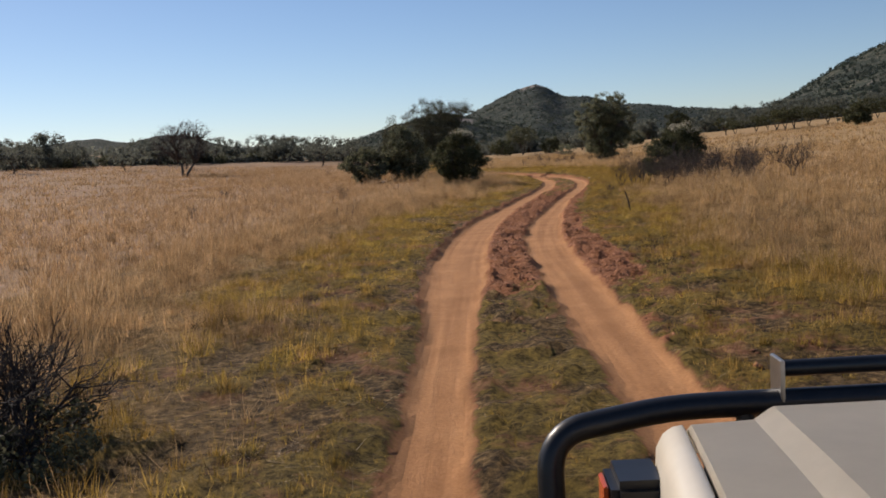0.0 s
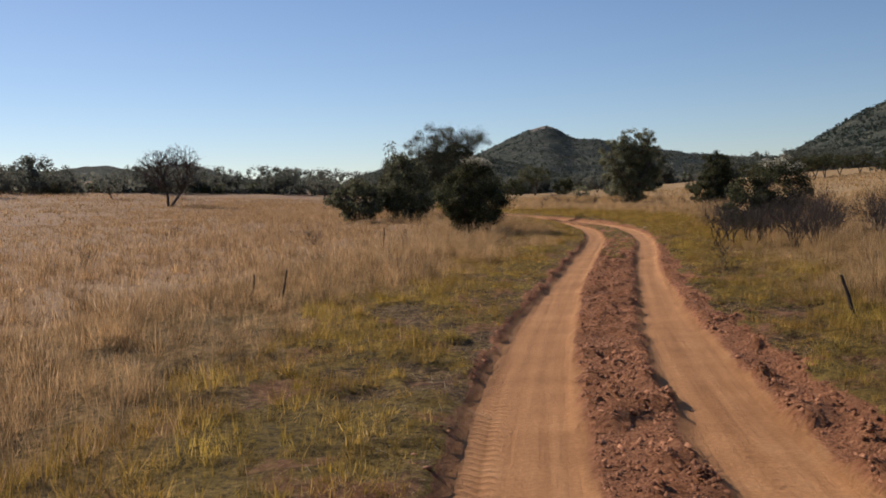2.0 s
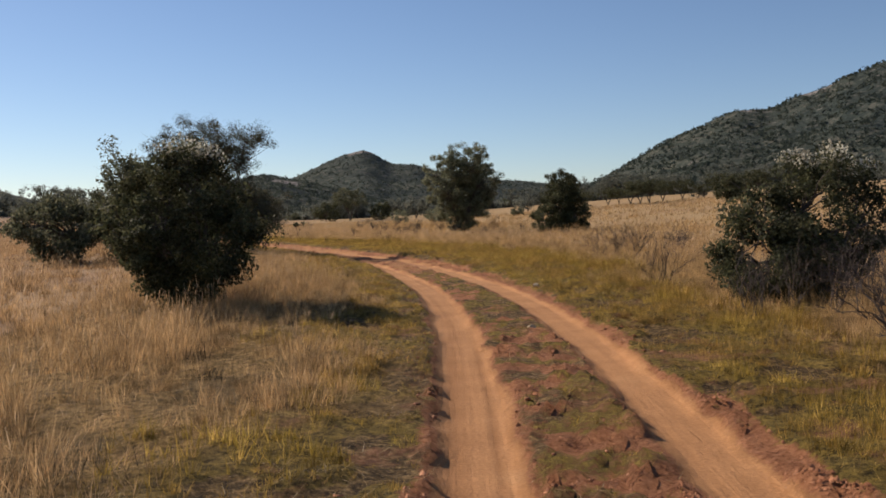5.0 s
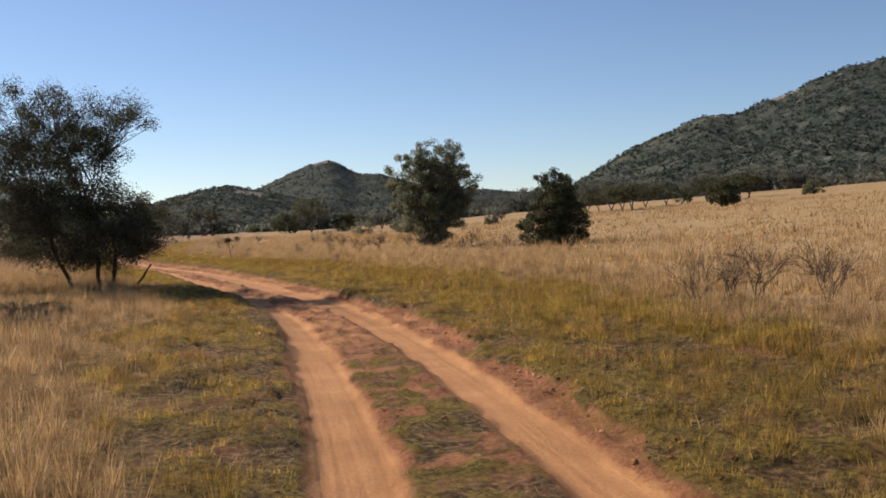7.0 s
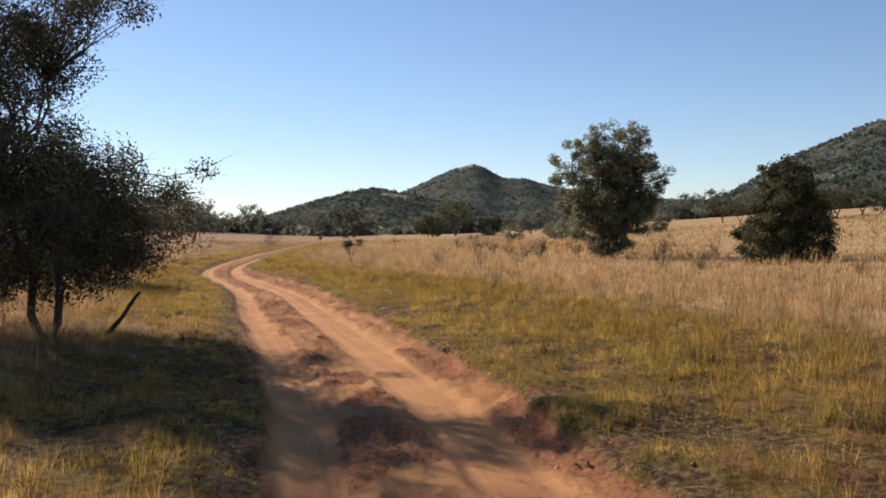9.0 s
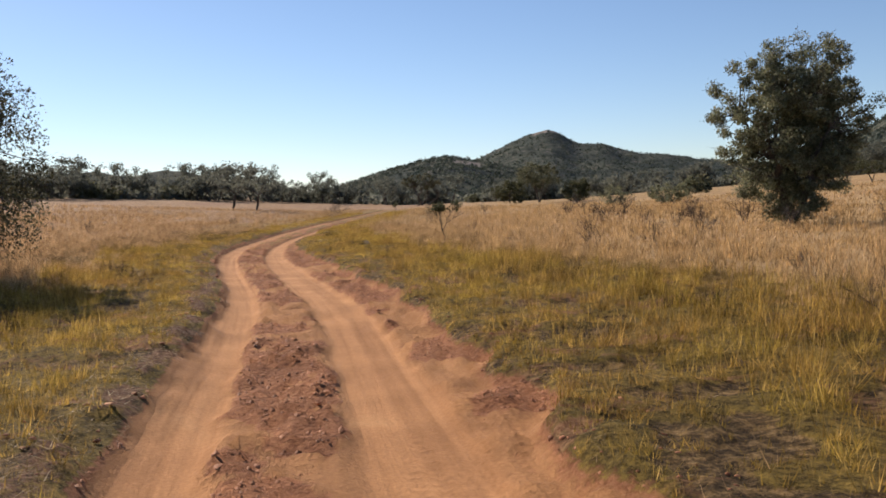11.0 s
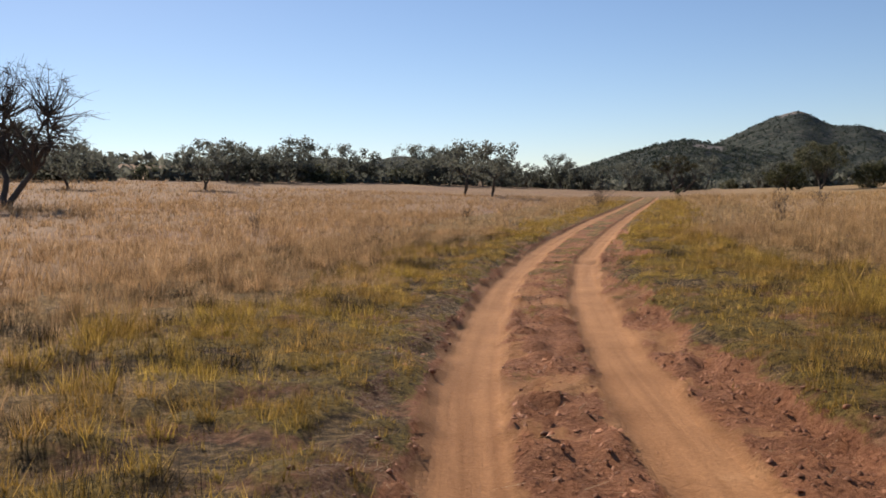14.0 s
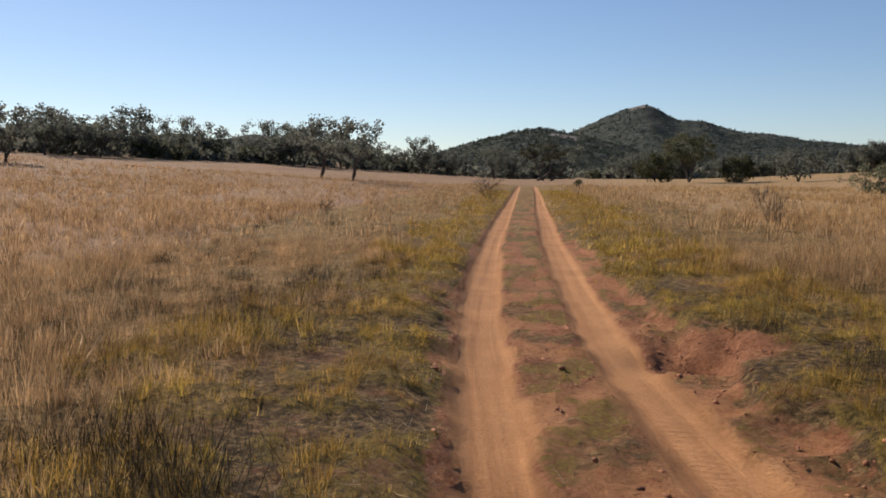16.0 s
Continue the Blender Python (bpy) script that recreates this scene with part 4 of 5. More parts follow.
def make_stone(label, x, y, size, seed):
    bm = bmesh.new()
    bmesh.ops.create_icosphere(bm, subdivisions=2, radius=size)
    rng = random.Random(seed)
    axis = [Vector((rng.gauss(0, 1), rng.gauss(0, 1), rng.gauss(0, 1))).normalized() for _ in range(9)]
    for v in bm.verts:
        for a in axis:
            cut = v.co.dot(a) - size * 0.62
            if cut > 0:
                v.co -= a * cut
        v.co.z *= 0.8
    me = bpy.data.meshes.new("stone")
    bm.to_mesh(me)
    bm.free()
    me.materials.append(M_STONE)
    ob = tagged(new("stone", me), label, "stone")
    z = float(surface(np.array([x]), np.array([y]))[0])
    ob.matrix_basis = pose(x, y, z + size * 0.3, 10, 25, seed * 40)


make_stone("pale angular stone lying in short grass", 0.45, 114.3, 0.16, 1)
make_stone("small pale stone at the grass edge", 7.9, 52.5, 0.09, 2)
make_stone("flat grey stone by the track edge", 6.0, 45.9, 0.08, 3)

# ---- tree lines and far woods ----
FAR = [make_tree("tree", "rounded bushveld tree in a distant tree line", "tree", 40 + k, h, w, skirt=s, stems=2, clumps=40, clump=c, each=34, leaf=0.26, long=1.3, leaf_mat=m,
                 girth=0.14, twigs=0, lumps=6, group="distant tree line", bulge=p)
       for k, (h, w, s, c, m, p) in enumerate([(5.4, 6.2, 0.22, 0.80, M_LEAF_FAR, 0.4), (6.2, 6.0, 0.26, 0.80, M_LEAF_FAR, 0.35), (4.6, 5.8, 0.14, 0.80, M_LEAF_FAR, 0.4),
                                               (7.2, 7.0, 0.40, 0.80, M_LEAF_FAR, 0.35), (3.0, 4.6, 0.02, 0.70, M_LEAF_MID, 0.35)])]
settle(make_tree("tree", "domed dark tree on a clear trunk below the hill", "tree", 50, 9.6, 9.8, skirt=0.36, stems=2, clumps=130, clump=0.75, each=70, leaf=0.17, leaf_mat=M_LEAF_MID,
                 girth=0.22, twigs=0, lumps=8, bulge=0.22, flat=0.8), 20.0, 299.0, 0)
settle(make_tree("tree", "spreading thorn tree with forked trunks and an open crown", "tree", 51, 8.0, 9.4, skirt=0.48, stems=3, clumps=80, clump=0.65, each=60, leaf=0.16, leaf_mat=M_LEAF_AIRY,
                 girth=0.24, twigs=1, lumps=8, bulge=0.35, flat=0.55, feet=[(-1.2, 0), (0.2, 0.1), (1.5, 0)], spread=0.9), -8.4, 309.5, 0)
settle(make_tree("bush", "large round dark bush below the hill", "bush", 52, 5.2, 6.6, skirt=0.0, stems=3, clumps=90, clump=0.7, each=70, leaf=0.17, leaf_mat=M_LEAF_DARK, girth=0.12, twigs=0, bulge=0.25), 28.6, 297.0, 0)
settle(make_tree("bush", "dark spreading bush at the foot of the hill", "bush", 53, 5.4, 7.6, skirt=0.02, stems=3, clumps=90, clump=0.7, each=70, leaf=0.17, leaf_mat=M_LEAF_DARK, girth=0.12, twigs=0, bulge=0.4), 13.0, 292.0, 0)
settle(make_tree("bush", "broad low yellowish-green bush in dry grass", "bush", 55, 2.6, 5.6, skirt=0.02, stems=4, clumps=80, clump=0.45, each=70, leaf=0.11, leaf_mat=M_LEAF_GREY, girth=0.07, twigs=0, bulge=0.3), 30.5, 203.0, 0)
settle(make_tree("bush", "pale grey twiggy bush in dry grass", "bush", 56, 2.7, 4.4, skirt=0.02, stems=5, clumps=60, clump=0.40, each=40, leaf=0.09, leaf_mat=M_LEAF_GREY, girth=0.07, twigs=2, bulge=0.4), 23.0, 205.0, 0)
CREST = make_tree("tree", "flat-crowned dark thorn tree on a bare trunk along the slope crest", "tree", 54, 5.0, 5.8, skirt=0.40, stems=2, clumps=60, clump=0.55, each=48, leaf=0.14, leaf_mat=M_LEAF_DARK,
                  girth=0.14, twigs=0, lumps=6, bulge=0.3, flat=0.7, group="trees on the slope crest")
settle(CREST, 78.0, 222.0, 0)
rc = random.Random(8)
for k in range(13):
    bearing, reach = radians(19.5 + 1.05 * k + rc.uniform(-0.4, 0.4)), 185 + rc.uniform(-8, 10)
    another(CREST, 5.9 + reach * math.sin(bearing), 60.3 + reach * math.cos(bearing), rc.uniform(0, 360), rc.uniform(0.65, 1.1), 0.1)
BAND = [(-165, 95), (-128, 150), (-104, 192), (-90, 235), (-72, 275), (-52, 312), (-30, 345), (0, 362), (40, 362), (80, 345), (120, 318), (150, 285), (175, 240), (190, 190), (205, 130)]
spots = [(38.0, 290.0, 2, 1.3), (52.0, 280.0, 4, 1.4), (-34.9, 229.5, 3, 1.1), (-28.0, 217.0, 3, 0.95), (60.0, 250.0, 2, 0.8),
         (-88.0, 178.0, 1, 1.1), (-70.0, 190.0, 0, 1.0), (-62.0, 205.0, 1, 1.0), (-37.0, 346.0, 3, 1.0), (46.0, 205.0, 4, 0.6), (110.0, 205.0, 4, 0.9), (128.0, 190.0, 4, 0.8), (95.0, 230.0, 2, 0.8)]
rt = random.Random(11)
for (x0, y0), (x1, y1) in zip(BAND[:-1], BAND[1:]):
    length = math.hypot(x1 - x0, y1 - y0)
    nx, ny = (y1 - y0) / length, -(x1 - x0) / length
    for k in range(int(length / 2.3)):
        f, off = rt.random(), abs(rt.gauss(0, 12)) - 3
        out = 1 if x0 * nx + (y0 - 100) * ny > 0 else -1
        spots.append((x0 + (x1 - x0) * f + nx * off * out, y0 + (y1 - y0) * f + ny * off * out, rt.choice((0, 0, 1, 1, 2, 3, 3, 4)), rt.uniform(0.85, 1.25)))
for k, (x, y, which, s) in enumerate(spots):
    base = FAR[which]
    if k < 6 and not base.get("used"):
        settle(base, x, y, rt.uniform(0, 360), s, 0.1)
        base["used"] = 1
    else:
        another(base, x, y, rt.uniform(0, 360), s, 0.1)
for which, (x, y) in enumerate([(-120, 168), (30, 352), (66, 342), (-60, 300), (-100, 205)]):
    if not FAR[which].get("used"):
        settle(FAR[which], x, y, 0, 1.0, 0.1)
for f in FAR:
    if "used" in f:
        del f["used"]


def far_woods(count, seed):
    rng = np.random.default_rng(seed)
    a = rng.uniform(radians(-80), radians(75), count * 2)
    d = 290 + 620 * rng.random(count * 2) ** 1.1
    x, y = 5 - np.sin(a) * d, 60 + np.cos(a) * d
    ok = (np.hypot((x - 5) * 1.2, y - 60) > 330) | (np.abs(np.degrees(a)) > 32)
    x, y, = x[ok][:count], y[ok][:count]
    at = np.stack([x, y, land(x, y) - 0.3], -1)
    return leaf_masses(at, rng.uniform(1.5, 3.2, len(at)), 13, rng, 0.32)


fw_v, fw_f = far_woods(5200, 3)
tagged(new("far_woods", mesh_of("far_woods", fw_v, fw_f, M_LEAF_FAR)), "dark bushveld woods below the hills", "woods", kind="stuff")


def scrub(seed):
    """Low scrub filling the tree line."""
    rng = np.random.default_rng(seed)
    at = []
    for (x0, y0), (x1, y1) in zip(BAND[:-1], BAND[1:]):
        n = int(math.hypot(x1 - x0, y1 - y0) * 4.0)
        f = rng.random(n)
        out = np.abs(rng.normal(0, 20, n)) + 3
        nx, ny = (x0 + x1) / 2 - 5, (y0 + y1) / 2 - 100
        d = math.hypot(nx, ny)
        at.append(np.stack([x0 + (x1 - x0) * f + nx / d * out, y0 + (y1 - y0) * f + ny / d * out], -1))
    at = np.concatenate(at)
    at = np.column_stack([at, land(at[:, 0], at[:, 1]) - 0.2])
    return leaf_masses(at, rng.uniform(0.9, 2.5, len(at)), 16, rng, 0.29)


sc_v, sc_f = scrub(9)
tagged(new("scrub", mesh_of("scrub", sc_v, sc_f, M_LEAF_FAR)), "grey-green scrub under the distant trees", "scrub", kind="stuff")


# ---- grasses ----
def blades(x, y, h, w, rng, lean=0.35, fan=None):
    """One tapered triangle a blade, rooted on the ground; fan: the way each leans out of its tuft."""
    n = len(x)
    z = surface(x, y) - 0.01
    a = rng.uniform(0, 2 * np.pi, n)
    side = np.stack([np.cos(a), np.sin(a), np.zeros(n)], -1) * (w / 2)[:, None]
    foot = np.stack([x, y, z], -1)
    b = rng.uniform(0, 2 * np.pi, n) if fan is None else fan + rng.normal(0, 0.6, n)
    out = np.clip(np.abs(rng.normal(0, lean, n)) + 0.1, 0, 0.93) * h
    tip = foot + np.stack([np.cos(b) * out + 0.05 * h, np.sin(b) * out, np.sqrt(h * h - out * out)], -1)
    v = np.stack([foot - side, foot + side, tip], 1).reshape(-1, 3)
    return v, np.arange(3 * n).reshape(-1, 3)


def stand(rng, count, y_lo, y_hi, u_lo, u_hi, tuft, spread):
    """Tufts over a strip beside the track, on both sides: of each blade the place, its tuft's vigour and the way it leans."""
    n = max(1, count // tuft)
    y = rng.uniform(y_lo, y_hi, n)
    u = (u_lo + (u_hi - u_lo) * rng.random(n) ** 1.1) * rng.choice((-1, 1), n)
    x = np.interp(y, FINE_Y, TRACK_MID) + u
    size = np.repeat(rng.uniform(0.4, 1.5, n), tuft)
    a = rng.uniform(0, 2 * np.pi, n * tuft)
    r = np.abs(rng.normal(0, spread, n * tuft)) * size
    return np.repeat(x, tuft) + np.cos(a) * r, np.repeat(y, tuft) + np.sin(a) * r, np.repeat(rng.uniform(0.55, 1.2, n), tuft), a


def gather(*sets):
    V, F, n = [], [], 0
    for v, f in sets:
        V.append(v)
        F.append(f + n)
        n += len(v)
    return np.concatenate(V), np.concatenate(F)


def sward(x, y, u, edge):
    """How high the long grass stands: billows, single taller stands, low towards the mown-looking verge."""
    billow = 0.30 + 0.52 * fbm(x, y, 4.5, 3, 151)
    clump = 0.42 + 1.05 * step(0.28, 0.72, fbm(x, y, 0.95, 3, 157))
    low = 1 - 0.38 * step(100, 108, y) * (1 - step(132, 142, y)) * (1 - step(5.5, 9.0, u)) * (across(x, y) < 0)
    return billow * clump * low * (0.38 + 0.62 * step(-0.3, 2.2, u - edge))


def trail(x, y):
    """A narrow trodden game path through the long grass."""
    mid = 1.0 + (y - 38.7) * 0.165 + 0.25 * (fbm(x * 0, y, 1.6, 2, 231) - 0.5)
    return (1 - step(0.12, 0.30, np.abs(x - mid))) * step(37.5, 39, y) * (1 - step(46.5, 48, y))


def tall_grass():
    """Blades, and the feathery heads that stand above them."""
    rng = np.random.default_rng(77)
    sets, heads = [], []
    for count, y0, y1, u0, u1, tuft, spread, w0, w1, headed in [
            (390000, 3, 138, 2.0, 5.0, 40, 0.13, 0.003, 0.007, 0.07), (340000, 3, 138, 5.0, 9.0, 34, 0.17, 0.005, 0.010, 0.10), (230000, 6, 160, 9.0, 19, 24, 0.22, 0.010, 0.021, 0.10),
            (110000, 15, 190, 19, 38, 12, 0.30, 0.020, 0.040, 0.0), (70000, 40, 230, 38, 105, 8, 0.5, 0.05, 0.10, 0.0),
            (70000, 138, 235, 2.6, 38, 12, 0.3, 0.018, 0.036, 0.0)]:
        x, y, vigour, fan = stand(rng, count, y0, y1, u0, u1, tuft, spread)
        u = np.abs(across(x, y))
        edge = lawn_width(x, y)
        gaps = step(0.30, 0.46, fbm(x, y, 1.5, 3, 141))
        grown = step(-0.5, 0.7, u - edge) * (0.50 + 0.50 * gaps) + 0.05 * (u > 1.9) * (vigour > 1.05)
        keep = rng.random(len(x)) < grown * (1 - 0.93 * trail(x, y))
        x, y, u, edge, vigour, fan = (q[keep] for q in (x, y, u, edge, vigour, fan))
        h = sward(x, y, u, edge) * (0.55 + 0.5 * vigour) * rng.uniform(0.45, 1.05, len(x))
        v, f = blades(x, y, h, rng.uniform(w0, w1, len(x)), rng, 0.40, fan)
        sets.append((v, f))
        if headed:
            p = v.reshape(-1, 3, 3)
            pick = (rng.random(len(h)) < headed * 3.2 * step(0.35, 0.6, h))
            tip, way = p[pick, 2], p[pick, 2] - p[pick, 0]
            way /= np.linalg.norm(way, axis=1, keepdims=True) + 1e-9
            way = way + rng.normal(0, 0.22, way.shape)
            n = len(tip)
            a = rng.uniform(0, 2 * np.pi, n)
            side = np.stack([np.cos(a), np.sin(a), np.zeros(n)], -1) * (rng.uniform(0.25, 0.55, n) * w1)[:, None]
            ln = rng.uniform(0.07, 0.17, n)[:, None]
            q = np.stack([tip - way * ln * 0.2, tip + way * ln * 0.35 + side, tip + way * ln, tip + way * ln * 0.35 - side], 1).reshape(-1, 3)
            heads.append((q, np.arange(len(q)).reshape(-1, 4)))
    return gather(*sets), gather(*heads)


def short_grass():
    rng = np.random.default_rng(78)
    sets = []
    for count, y0, y1, u0, u1, tuft, spread, h0, h1, w0, w1 in [(220000, 3, 138, 0.0, 2.2, 14, 0.035, 0.03, 0.09, 0.004, 0.009), (900000, 3, 138, 1.3, 4.8, 26, 0.075, 0.05, 0.165, 0.0035, 0.009),
                                                                (230000, 56, 122, 4.7, 7.6, 24, 0.10, 0.06, 0.18, 0.006, 0.012), (90000, 132, 200, 0.8, 5.5, 10, 0.12, 0.08, 0.22, 0.012, 0.025)]:
        x, y, vigour, fan = stand(rng, count, y0, y1, u0, u1, tuft, spread)
        u = np.abs(across(x, y))
        _, pale, turf = track(x, y)
        keep = np.where(u < 2.3, (turf > 0.35 + 0.4 * rng.random(len(x))) & (pale < 0.3), (tufts(x, y) > 0.08 + 0.45 * rng.random(len(x))) | (rng.random(len(x)) < 0.28)) & (u < lawn_width(x, y) + 0.8) & (churn(x, y) < 0.3 + 0.4 * rng.random(len(x)))
        x, y, u, vigour, fan = (q[keep] for q in (x, y, u, vigour, fan))
        h = rng.uniform(h0, h1, len(x)) * vigour * (0.5 + 0.9 * tufts(x, y)) * (0.45 + 0.9 * fbm(x, y, 1.7, 3, 171)) * np.where(u < 1.7, 0.7, 1.0) * (1 + 0.8 * step(2.0, 4.4, u))
        sets.append(blades(x, y, h, rng.uniform(w0, w1, len(x)), rng, 0.62, fan))
    return gather(*sets)


def straw():
    """Fallen stalks on the verge and between the ruts."""
    rng = np.random.default_rng(79)
    n = 30000
    y = rng.uniform(4, 132, n)
    u = np.where(rng.random(n) < 0.5, rng.normal(0, 2.2, n), rng.normal(-1.6, 0.4, n))
    x = np.interp(y, FINE_Y, TRACK_MID) + u
    z = surface(x, y) + 0.015
    a = rng.uniform(0, 2 * np.pi, n)
    ln = rng.uniform(0.05, 0.24, n)
    d = np.stack([np.cos(a) * ln, np.sin(a) * ln, rng.normal(0.02, 0.03, n)], -1)
    s = np.stack([-np.sin(a), np.cos(a), np.zeros(n)], -1) * rng.uniform(0.001, 0.003, n)[:, None]
    p = np.stack([x, y, z], -1)
    keep = (track(x, y)[1] < 0.5) & ((fbm(x, y, 2.0, 3, 181) > 0.47) | (churn(x, y) > 0.3))
    p, d, s = p[keep], d[keep], s[keep]
    v = np.stack([p - s, p + s, p + d], 1).reshape(-1, 3)
    return v, np.arange(len(v)).reshape(-1, 3)


def tussocks():
    rng = np.random.default_rng(80)
    n = 380
    late = rng.random(n) < 0.6
    y = np.where(late, rng.uniform(98, 134, n), rng.uniform(8, 150, n))
    u = rng.uniform(2.3, 10, n) * np.where(late, rng.choice((-1, -1, -1, 1), n), rng.choice((-1, 1), n))
    x = np.interp(y, FINE_Y, TRACK_MID) + u
    for k, (tx, ty) in enumerate([(-8.72, 125.75), (-7.58, 121.35), (-8.33, 121.46), (-10.41, 126.46), (-11.23, 129.06), (-9.36, 123.75), (-8.69, 128.25), (-7.9, 121.9), (-8.9, 126.2), (-7.3, 121.0),
                              (9.85, 76.2), (10.5, 72.3), (10.0, 72.0), (4.1, 102.4), (5.0, 97.7), (-4.1, 101.8), (-3.1, 126.9), (3.9, 102.6)]):
        x[k], y[k] = tx, ty
    size = rng.uniform(0.08, 0.30, n)
    size[:18] = [0.30] * 10 + [0.20, 0.26, 0.16, 0.24, 0.16, 0.14, 0.16, 0.18]
    X = np.repeat(x, 130) + rng.normal(0, 1, n * 130) * np.repeat(size, 130)
    Y = np.repeat(y, 130) + rng.normal(0, 1, n * 130) * np.repeat(size, 130)
    return blades(X, Y, rng.uniform(0.12, 0.36, len(X)) * np.repeat(np.where(np.arange(n) < 18, 1.5, 1.0), 130), rng.uniform(0.004, 0.008, len(X)), rng, 0.55)


# Dead grass colour, darkened to stand for shade pockets among the clumps.
M_TUSSOCK = make_blades("shaded_brown_tussock", (0.0, (0.034, 0.026, 0.014)), (0.6, (0.075, 0.058, 0.030)), (1.0, (0.15, 0.118, 0.065)), through=0.15)
GRASS, HEADS = tall_grass()
for name, made, mat, label, cat in [("tall_grass", GRASS, M_TALL, "tall dry straw-coloured grass with pinkish tops", "grass"),
                                    ("grass_seed_heads", HEADS, M_HEADS, "feathery pale pinkish seed heads over the tall grass", "grass"),
                                    ("short_grass", short_grass(), M_SHORT, "short olive-green and yellow grass beside the track", "grass"),
                                    ("fallen_straw", straw(), M_STRAW, "fallen pale grass stalks", "straw"),
                                    ("tussocks", tussocks(), M_TUSSOCK, "dark grey-brown dead grass tussocks, darkened for shade pockets", "grass")]:
    tagged(new(name, mesh_of(name, made[0], made[1], mat)), label, cat, kind="stuff")


def clods():
    """Loose lumps of churned red earth."""
    rng = np.random.default_rng(81)
    n = 200000
    y = np.where(rng.random(n) < 0.4, rng.uniform(11, 38, n), rng.uniform(4, 132, n))
    u = rng.uniform(-2.0, 2.4, n)
    x = np.interp(y, FINE_Y, TRACK_MID) + u
    z, pale, turf = track(x, y)
    keep = (pale < 0.25 + 0.35 * step(58, 66, y) * rng.random(n)) & (turf < 0.55) & (fbm(x, y, 1.2, 3, 191) + 0.5 * rng.random(n) > 0.62)
    x, y = x[keep], y[keep]
    z = surface(x, y)
    n = len(x)
    r = 0.008 + 0.020 * rng.random(n) ** 2.2
    base = np.array([(1, 0, -0.3), (0, 1, -0.3), (-1, 0, -0.3), (0, -1, -0.3), (0, 0, 0.6)], float)
    p = base[None] * rng.uniform(0.7, 1.3, (n, 5, 1)) + rng.normal(0, 0.22, (n, 5, 3))
    v = np.stack([x, y, z + 0.012], -1)[:, None, :] + p * r[:, None, None]
    f = np.array([(0, 1, 4), (1, 2, 4), (2, 3, 4), (3, 0, 4)])
    F = (np.arange(n)[:, None, None] * 5 + f[None]).reshape(-1, 3)
    me = mesh_of("clods", v.reshape(-1, 3), F, M_CLOD)
    return tagged(new("clods", me), "loose clods of red earth on the track", "soil", kind="stuff")


def lumps():
    """Fist-sized lumps broken off the banks, along both edges of the bed and down its middle."""
    rng = np.random.default_rng(83)
    n = 5200
    y = np.where(rng.random(n) < 0.65, rng.uniform(58, 128, n), rng.uniform(6, 58, n))
    lane = rng.random(n)
    right = along(y, (0, 1.5), (12, 1.8), (30, 1.45), (36, 1.25), (50, 1.3), (62, 1.75), (75, 2.05), (92, 1.95), (100, 1.75), (120, 1.5), (140, 1.4))
    left = along(y, (0, 1.2), (45, 1.2), (58, 1.35), (70, 1.45), (92, 1.5), (100, 1.4), (125, 1.25))
    u = np.where(lane < 0.5, right, np.where(lane < 0.8, -left, 0.0)) + rng.normal(0, 1, n) * np.where(lane < 0.8, 0.20, 0.24)
    x = np.interp(y, FINE_Y, TRACK_MID) + u
    keep = (fbm(x, y, 1.3, 3, 241) > 0.42) & (track(x, y)[1] < 0.35 + 0.3 * (y > 60))
    x, y = x[keep], y[keep]
    n = len(x)
    g = (1 + 5 ** 0.5) / 2
    ico = np.array([(-1, g, 0), (1, g, 0), (-1, -g, 0), (1, -g, 0), (0, -1, g), (0, 1, g), (0, -1, -g), (0, 1, -g), (g, 0, -1), (g, 0, 1), (-g, 0, -1), (-g, 0, 1)]) / 1.9
    f = np.array([(0, 11, 5), (0, 5, 1), (0, 1, 7), (0, 7, 10), (0, 10, 11), (1, 5, 9), (5, 11, 4), (11, 10, 2), (10, 7, 6), (7, 1, 8),
                  (3, 9, 4), (3, 4, 2), (3, 2, 6), (3, 6, 8), (3, 8, 9), (4, 9, 5), (2, 4, 11), (6, 2, 10), (8, 6, 7), (9, 8, 1)])
    r = 0.010 + 0.024 * rng.random(n) ** 3
    p = ico[None] * rng.uniform(0.6, 1.3, (n, 1, 3)) * rng.uniform(0.65, 1.2, (n, 12, 1)) + rng.normal(0, 0.10, (n, 12, 3))
    v = np.stack([x, y, surface(x, y) + r * 0.1 + 0.008], -1)[:, None, :] + p * r[:, None, None] * np.array([1.15, 1.15, 0.6])
    F = (np.arange(n)[:, None, None] * 12 + f[None]).reshape(-1, 3)
    return tagged(new("earth_lumps", mesh_of("earth_lumps", v.reshape(-1, 3), F, M_CLOD)), "broken lumps of red-brown earth along the track edges", "soil", kind="stuff")


M_CLOD = make_blades("red_earth", (0.0, (0.20, 0.078, 0.036)), (0.5, (0.34, 0.145, 0.070)), (1.0, (0.48, 0.225, 0.115)), through=0.0)
clods()
lumps()


# ---- the vehicle that carries the camera, as it stands at the start ----
def box(bm, x0, x1, y0, y1, z0, z1, bevel=0.03):
    made = bmesh.ops.create_cube(bm, size=1.0, matrix=Matrix.Translation(((x0 + x1) / 2, (y0 + y1) / 2, (z0 + z1) / 2)) @ Matrix.Diagonal((x1 - x0, y1 - y0, z1 - z0, 1)))
    edges = list({e for v in made["verts"] for e in v.link_edges})
    bmesh.ops.bevel(bm, geom=edges, offset=bevel, segments=2, affect='EDGES')
    return bm


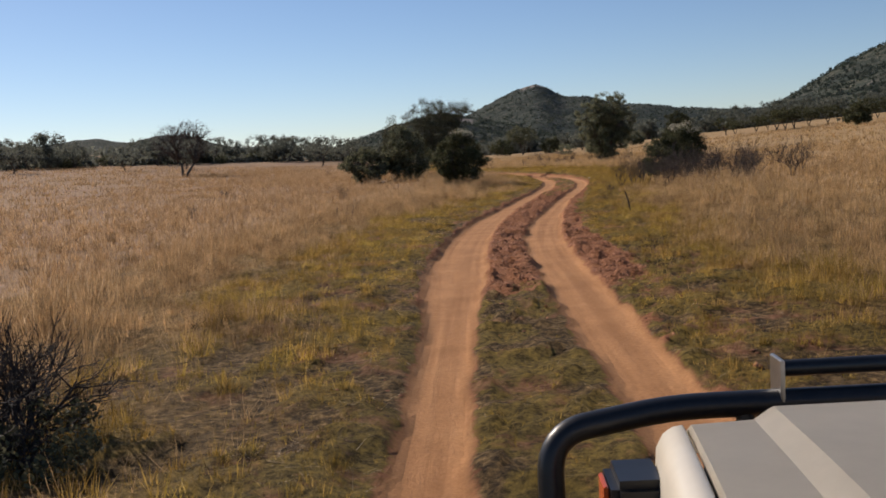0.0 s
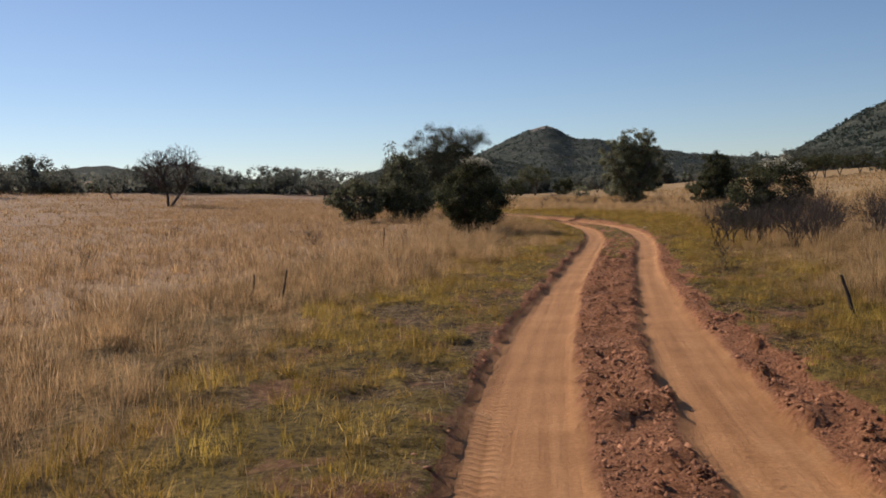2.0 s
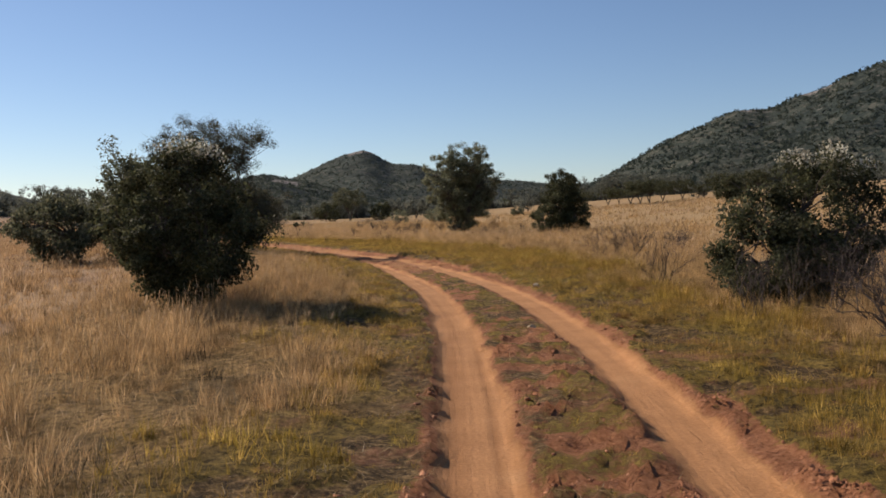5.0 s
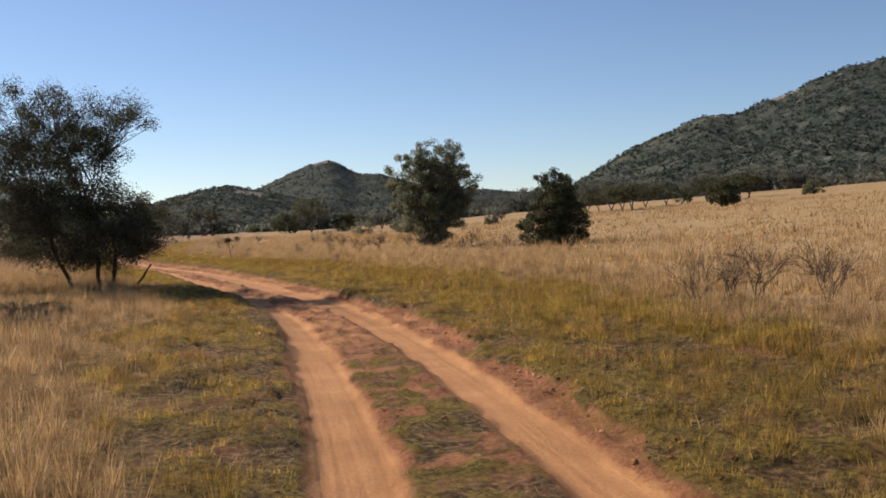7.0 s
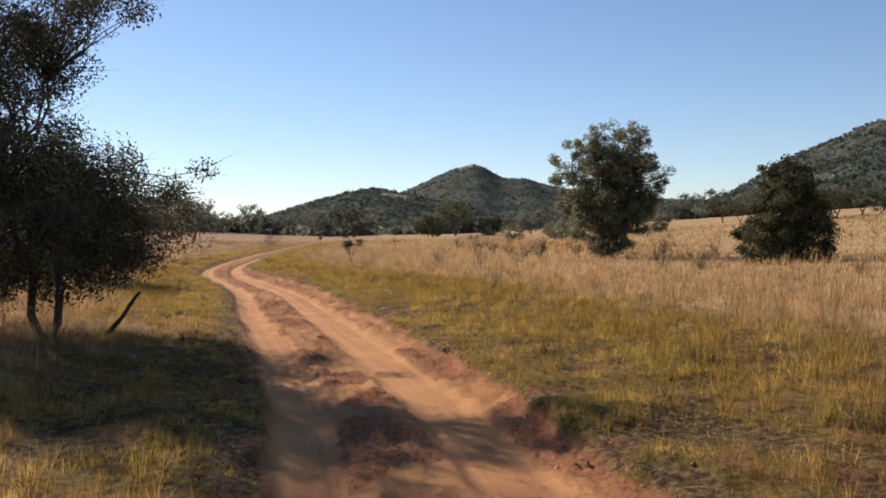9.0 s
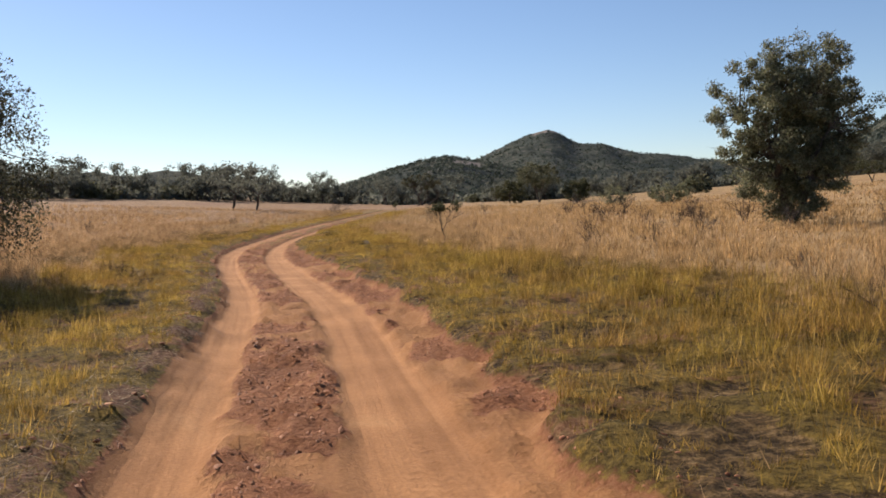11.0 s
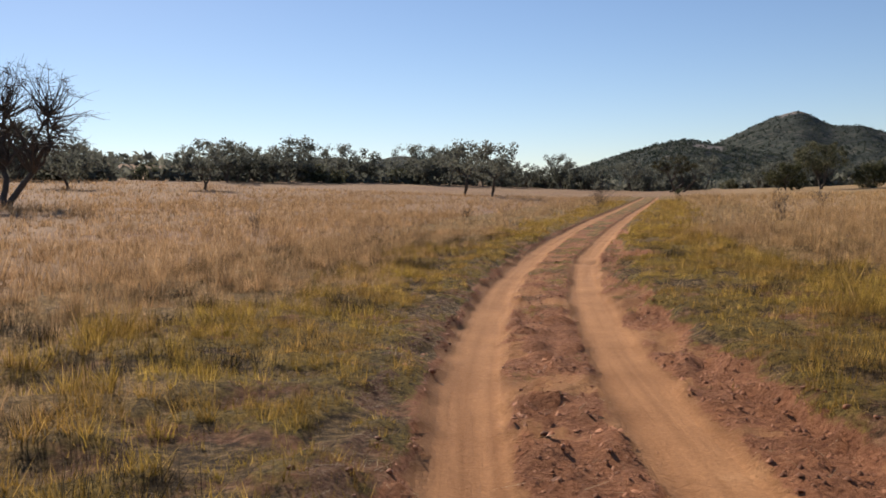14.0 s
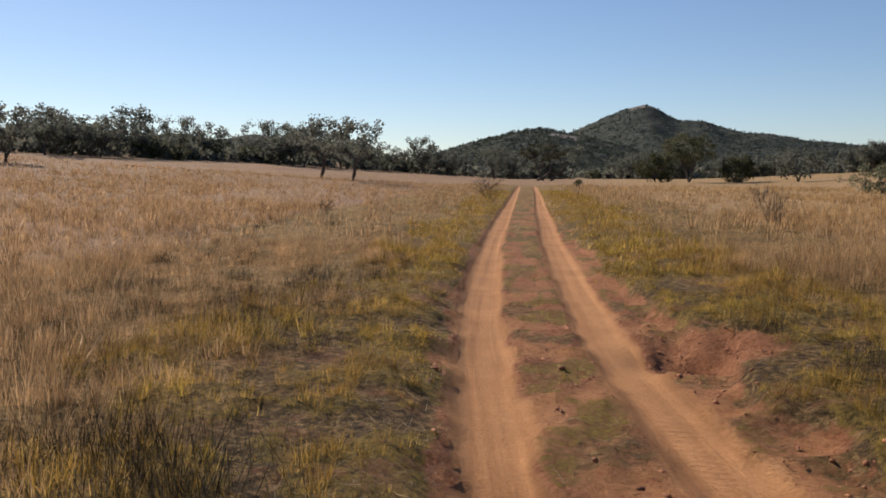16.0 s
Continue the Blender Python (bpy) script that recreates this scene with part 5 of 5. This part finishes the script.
def tube_part(name, pts, r, mat, parent, label="", sides=14):
    w = Wood(sides)
    w.tube(pts, r, r, ref=(0, 1, 0))
    return part_of(name, w.mesh(name, mat), parent, label)


def arc(points, n=8, r=0.12):
    """Round the corners of a line."""
    out = [Vector(points[0])]
    for a, b, c in zip(points[:-2], points[1:-1], points[2:]):
        a, b, c = Vector(a), Vector(b), Vector(c)
        p, q = b + (a - b).normalized() * r, b + (c - b).normalized() * r
        out += [p * (1 - t) ** 2 + b * 2 * t * (1 - t) + q * t * t for t in [k / n for k in range(n + 1)]]
    return [tuple(v) for v in out] + [tuple(points[-1])]


def build_vehicle():
    car = tagged(new("safari_vehicle"), "cream off-road vehicle with a black tube bull bar on the track", "vehicle")
    # Bonnet: low outer shoulders and a raised middle, seen as one sheet with a slight crown.
    cols = [(-0.682, 1.127), (-0.672, 1.141), (-0.51, 1.146), (-0.46, 1.176), (0.46, 1.178), (0.51, 1.148), (0.672, 1.143), (0.682, 1.129)]
    bm = bmesh.new()
    rows = [(-0.02, 0.035), (0.45, 0.02), (0.95, 0.0), (1.30, -0.02), (1.36, -0.045), (1.385, -0.12)]
    grid = [[bm.verts.new((x * (1.118 - 0.157 * y), y, z + dz)) for x, z in cols] for y, dz in rows]
    for r0, r1 in zip(grid[:-1], grid[1:]):
        for a, b, c, d in zip(r0[:-1], r0[1:], r1[1:], r1[:-1]):
            bm.faces.new((a, b, c, d))
    bmesh.ops.solidify(bm, geom=bm.faces[:], thickness=0.012)
    part("bonnet", bm, M_PAINT, car, "cream bonnet with a raised middle")
    for s in (-1, 1):
        bm = bmesh.new()
        ring = [(0.688, 1.10), (0.689, 1.134), (0.696, 1.142), (0.722, 1.138), (0.745, 1.124), (0.762, 1.095), (0.770, 1.0), (0.770, 0.62)]
        lines = [[bm.verts.new((s * x * (1.118 - 0.157 * y), y, z + dz)) for x, z in ring] for y, dz in rows]
        for r0, r1 in zip(lines[:-1], lines[1:]):
            for a, b, c, d in zip(r0[:-1], r0[1:], r1[1:], r1[:-1]):
                f = bm.faces.new((a, b, c, d))
                f.smooth = True
        bmesh.ops.recalc_face_normals(bm, faces=bm.faces[:])
        bmesh.ops.solidify(bm, geom=bm.faces[:], thickness=0.010)
        part("wing", bm, M_PAINT, car)
        bm = bmesh.new()
        box(bm, *sorted((s * 0.72, s * 0.88)), 0.45, 1.12, 0.76, 0.90, 0.05)
        part("wheel_arch", bm, M_BLACK, car)
        bm = bmesh.new()
        box(bm, *sorted((s * 0.69, s * 0.826)), 1.16, 1.345, 0.86, 1.035, 0.02)
        ind = part("indicator", bm, M_BLACK, car, "black side lamp housing with an orange lens")
        bm = bmesh.new()
        box(bm, *sorted((s * 0.828, s * 0.840)), 1.20, 1.30, 0.93, 1.015, 0.003)
        part("lens", bm, M_LAMP, ind)
    bm = bmesh.new()
    box(bm, -0.60, 0.60, 1.15, 1.34, 0.60, 1.02, 0.02)
    part("grille", bm, M_BLACK, car)
    bm = bmesh.new()
    box(bm, -0.80, 0.80, -2.9, -0.03, 0.55, 0.98, 0.05)
    part("body", bm, M_PAINT, car)
    bm = bmesh.new()
    box(bm, -0.45, 0.45, -2.8, 1.2, 0.42, 0.60, 0.03)
    part("chassis", bm, M_BLACK, car)
    bm = bmesh.new()
    box(bm, -0.92, 0.92, 1.42, 1.56, 0.52, 0.72, 0.03)
    part("bumper", bm, M_BLACK, car)
    hoop = arc([(-0.94, 1.46, 0.60), (-0.94, 1.54, 1.04), (-0.60, 1.62, 1.073), (0.60, 1.62, 1.073), (0.94, 1.54, 1.04), (0.94, 1.46, 0.60)], r=0.11)
    tube_part("bull_bar", hoop, 0.036, M_BLACK, car, "thick black steel tube bull bar")
    for s in (-1, 1):
        tube_part("bar_strut", [(s * 0.40, 1.56, 0.60), (s * 0.40, 1.62, 1.073)], 0.025, M_BLACK, car)
    rack = tube_part("lamp_rail", [(-0.30, 1.64, 1.160), (0.30, 1.64, 1.160)], 0.023, M_BLACK, car, "black lamp rail over the bull bar")
    for s in (-1, 1):
        bm = bmesh.new()
        box(bm, s * 0.305 - 0.006, s * 0.305 + 0.006, 1.585, 1.68, 1.05, 1.195, 0.003)
        part("end_plate", bm, M_STEEL, rack, "worn bare steel end plate")
    for x in (-0.74, 0.74):
        for y in (0.92, -2.0):
            wheel = new("wheel")
            wheel.parent = car
            for name, r, w, mat in (("tyre", 0.38, 0.20, M_RUBBER), ("rim", 0.22, 0.21, M_PAINT)):
                bm = bmesh.new()
                bmesh.ops.create_cone(bm, cap_ends=True, segments=32, radius1=r, radius2=r, depth=w, matrix=Matrix.Translation((x, y, 0.38)) @ Matrix.Rotation(radians(90), 4, 'Y'))
                bmesh.ops.bevel(bm, geom=[e for e in bm.edges if len(e.link_faces) == 2 and e.calc_face_angle() > 1.2], offset=0.03, segments=3, affect='EDGES')
                part(name, bm, mat, wheel)
    return car


car = build_vehicle()
car.matrix_basis = pose(1.80, 0.02, float(surface(np.array([1.0]), np.array([0.9]))[0]) + 0.0, 0, 0, -1.0)
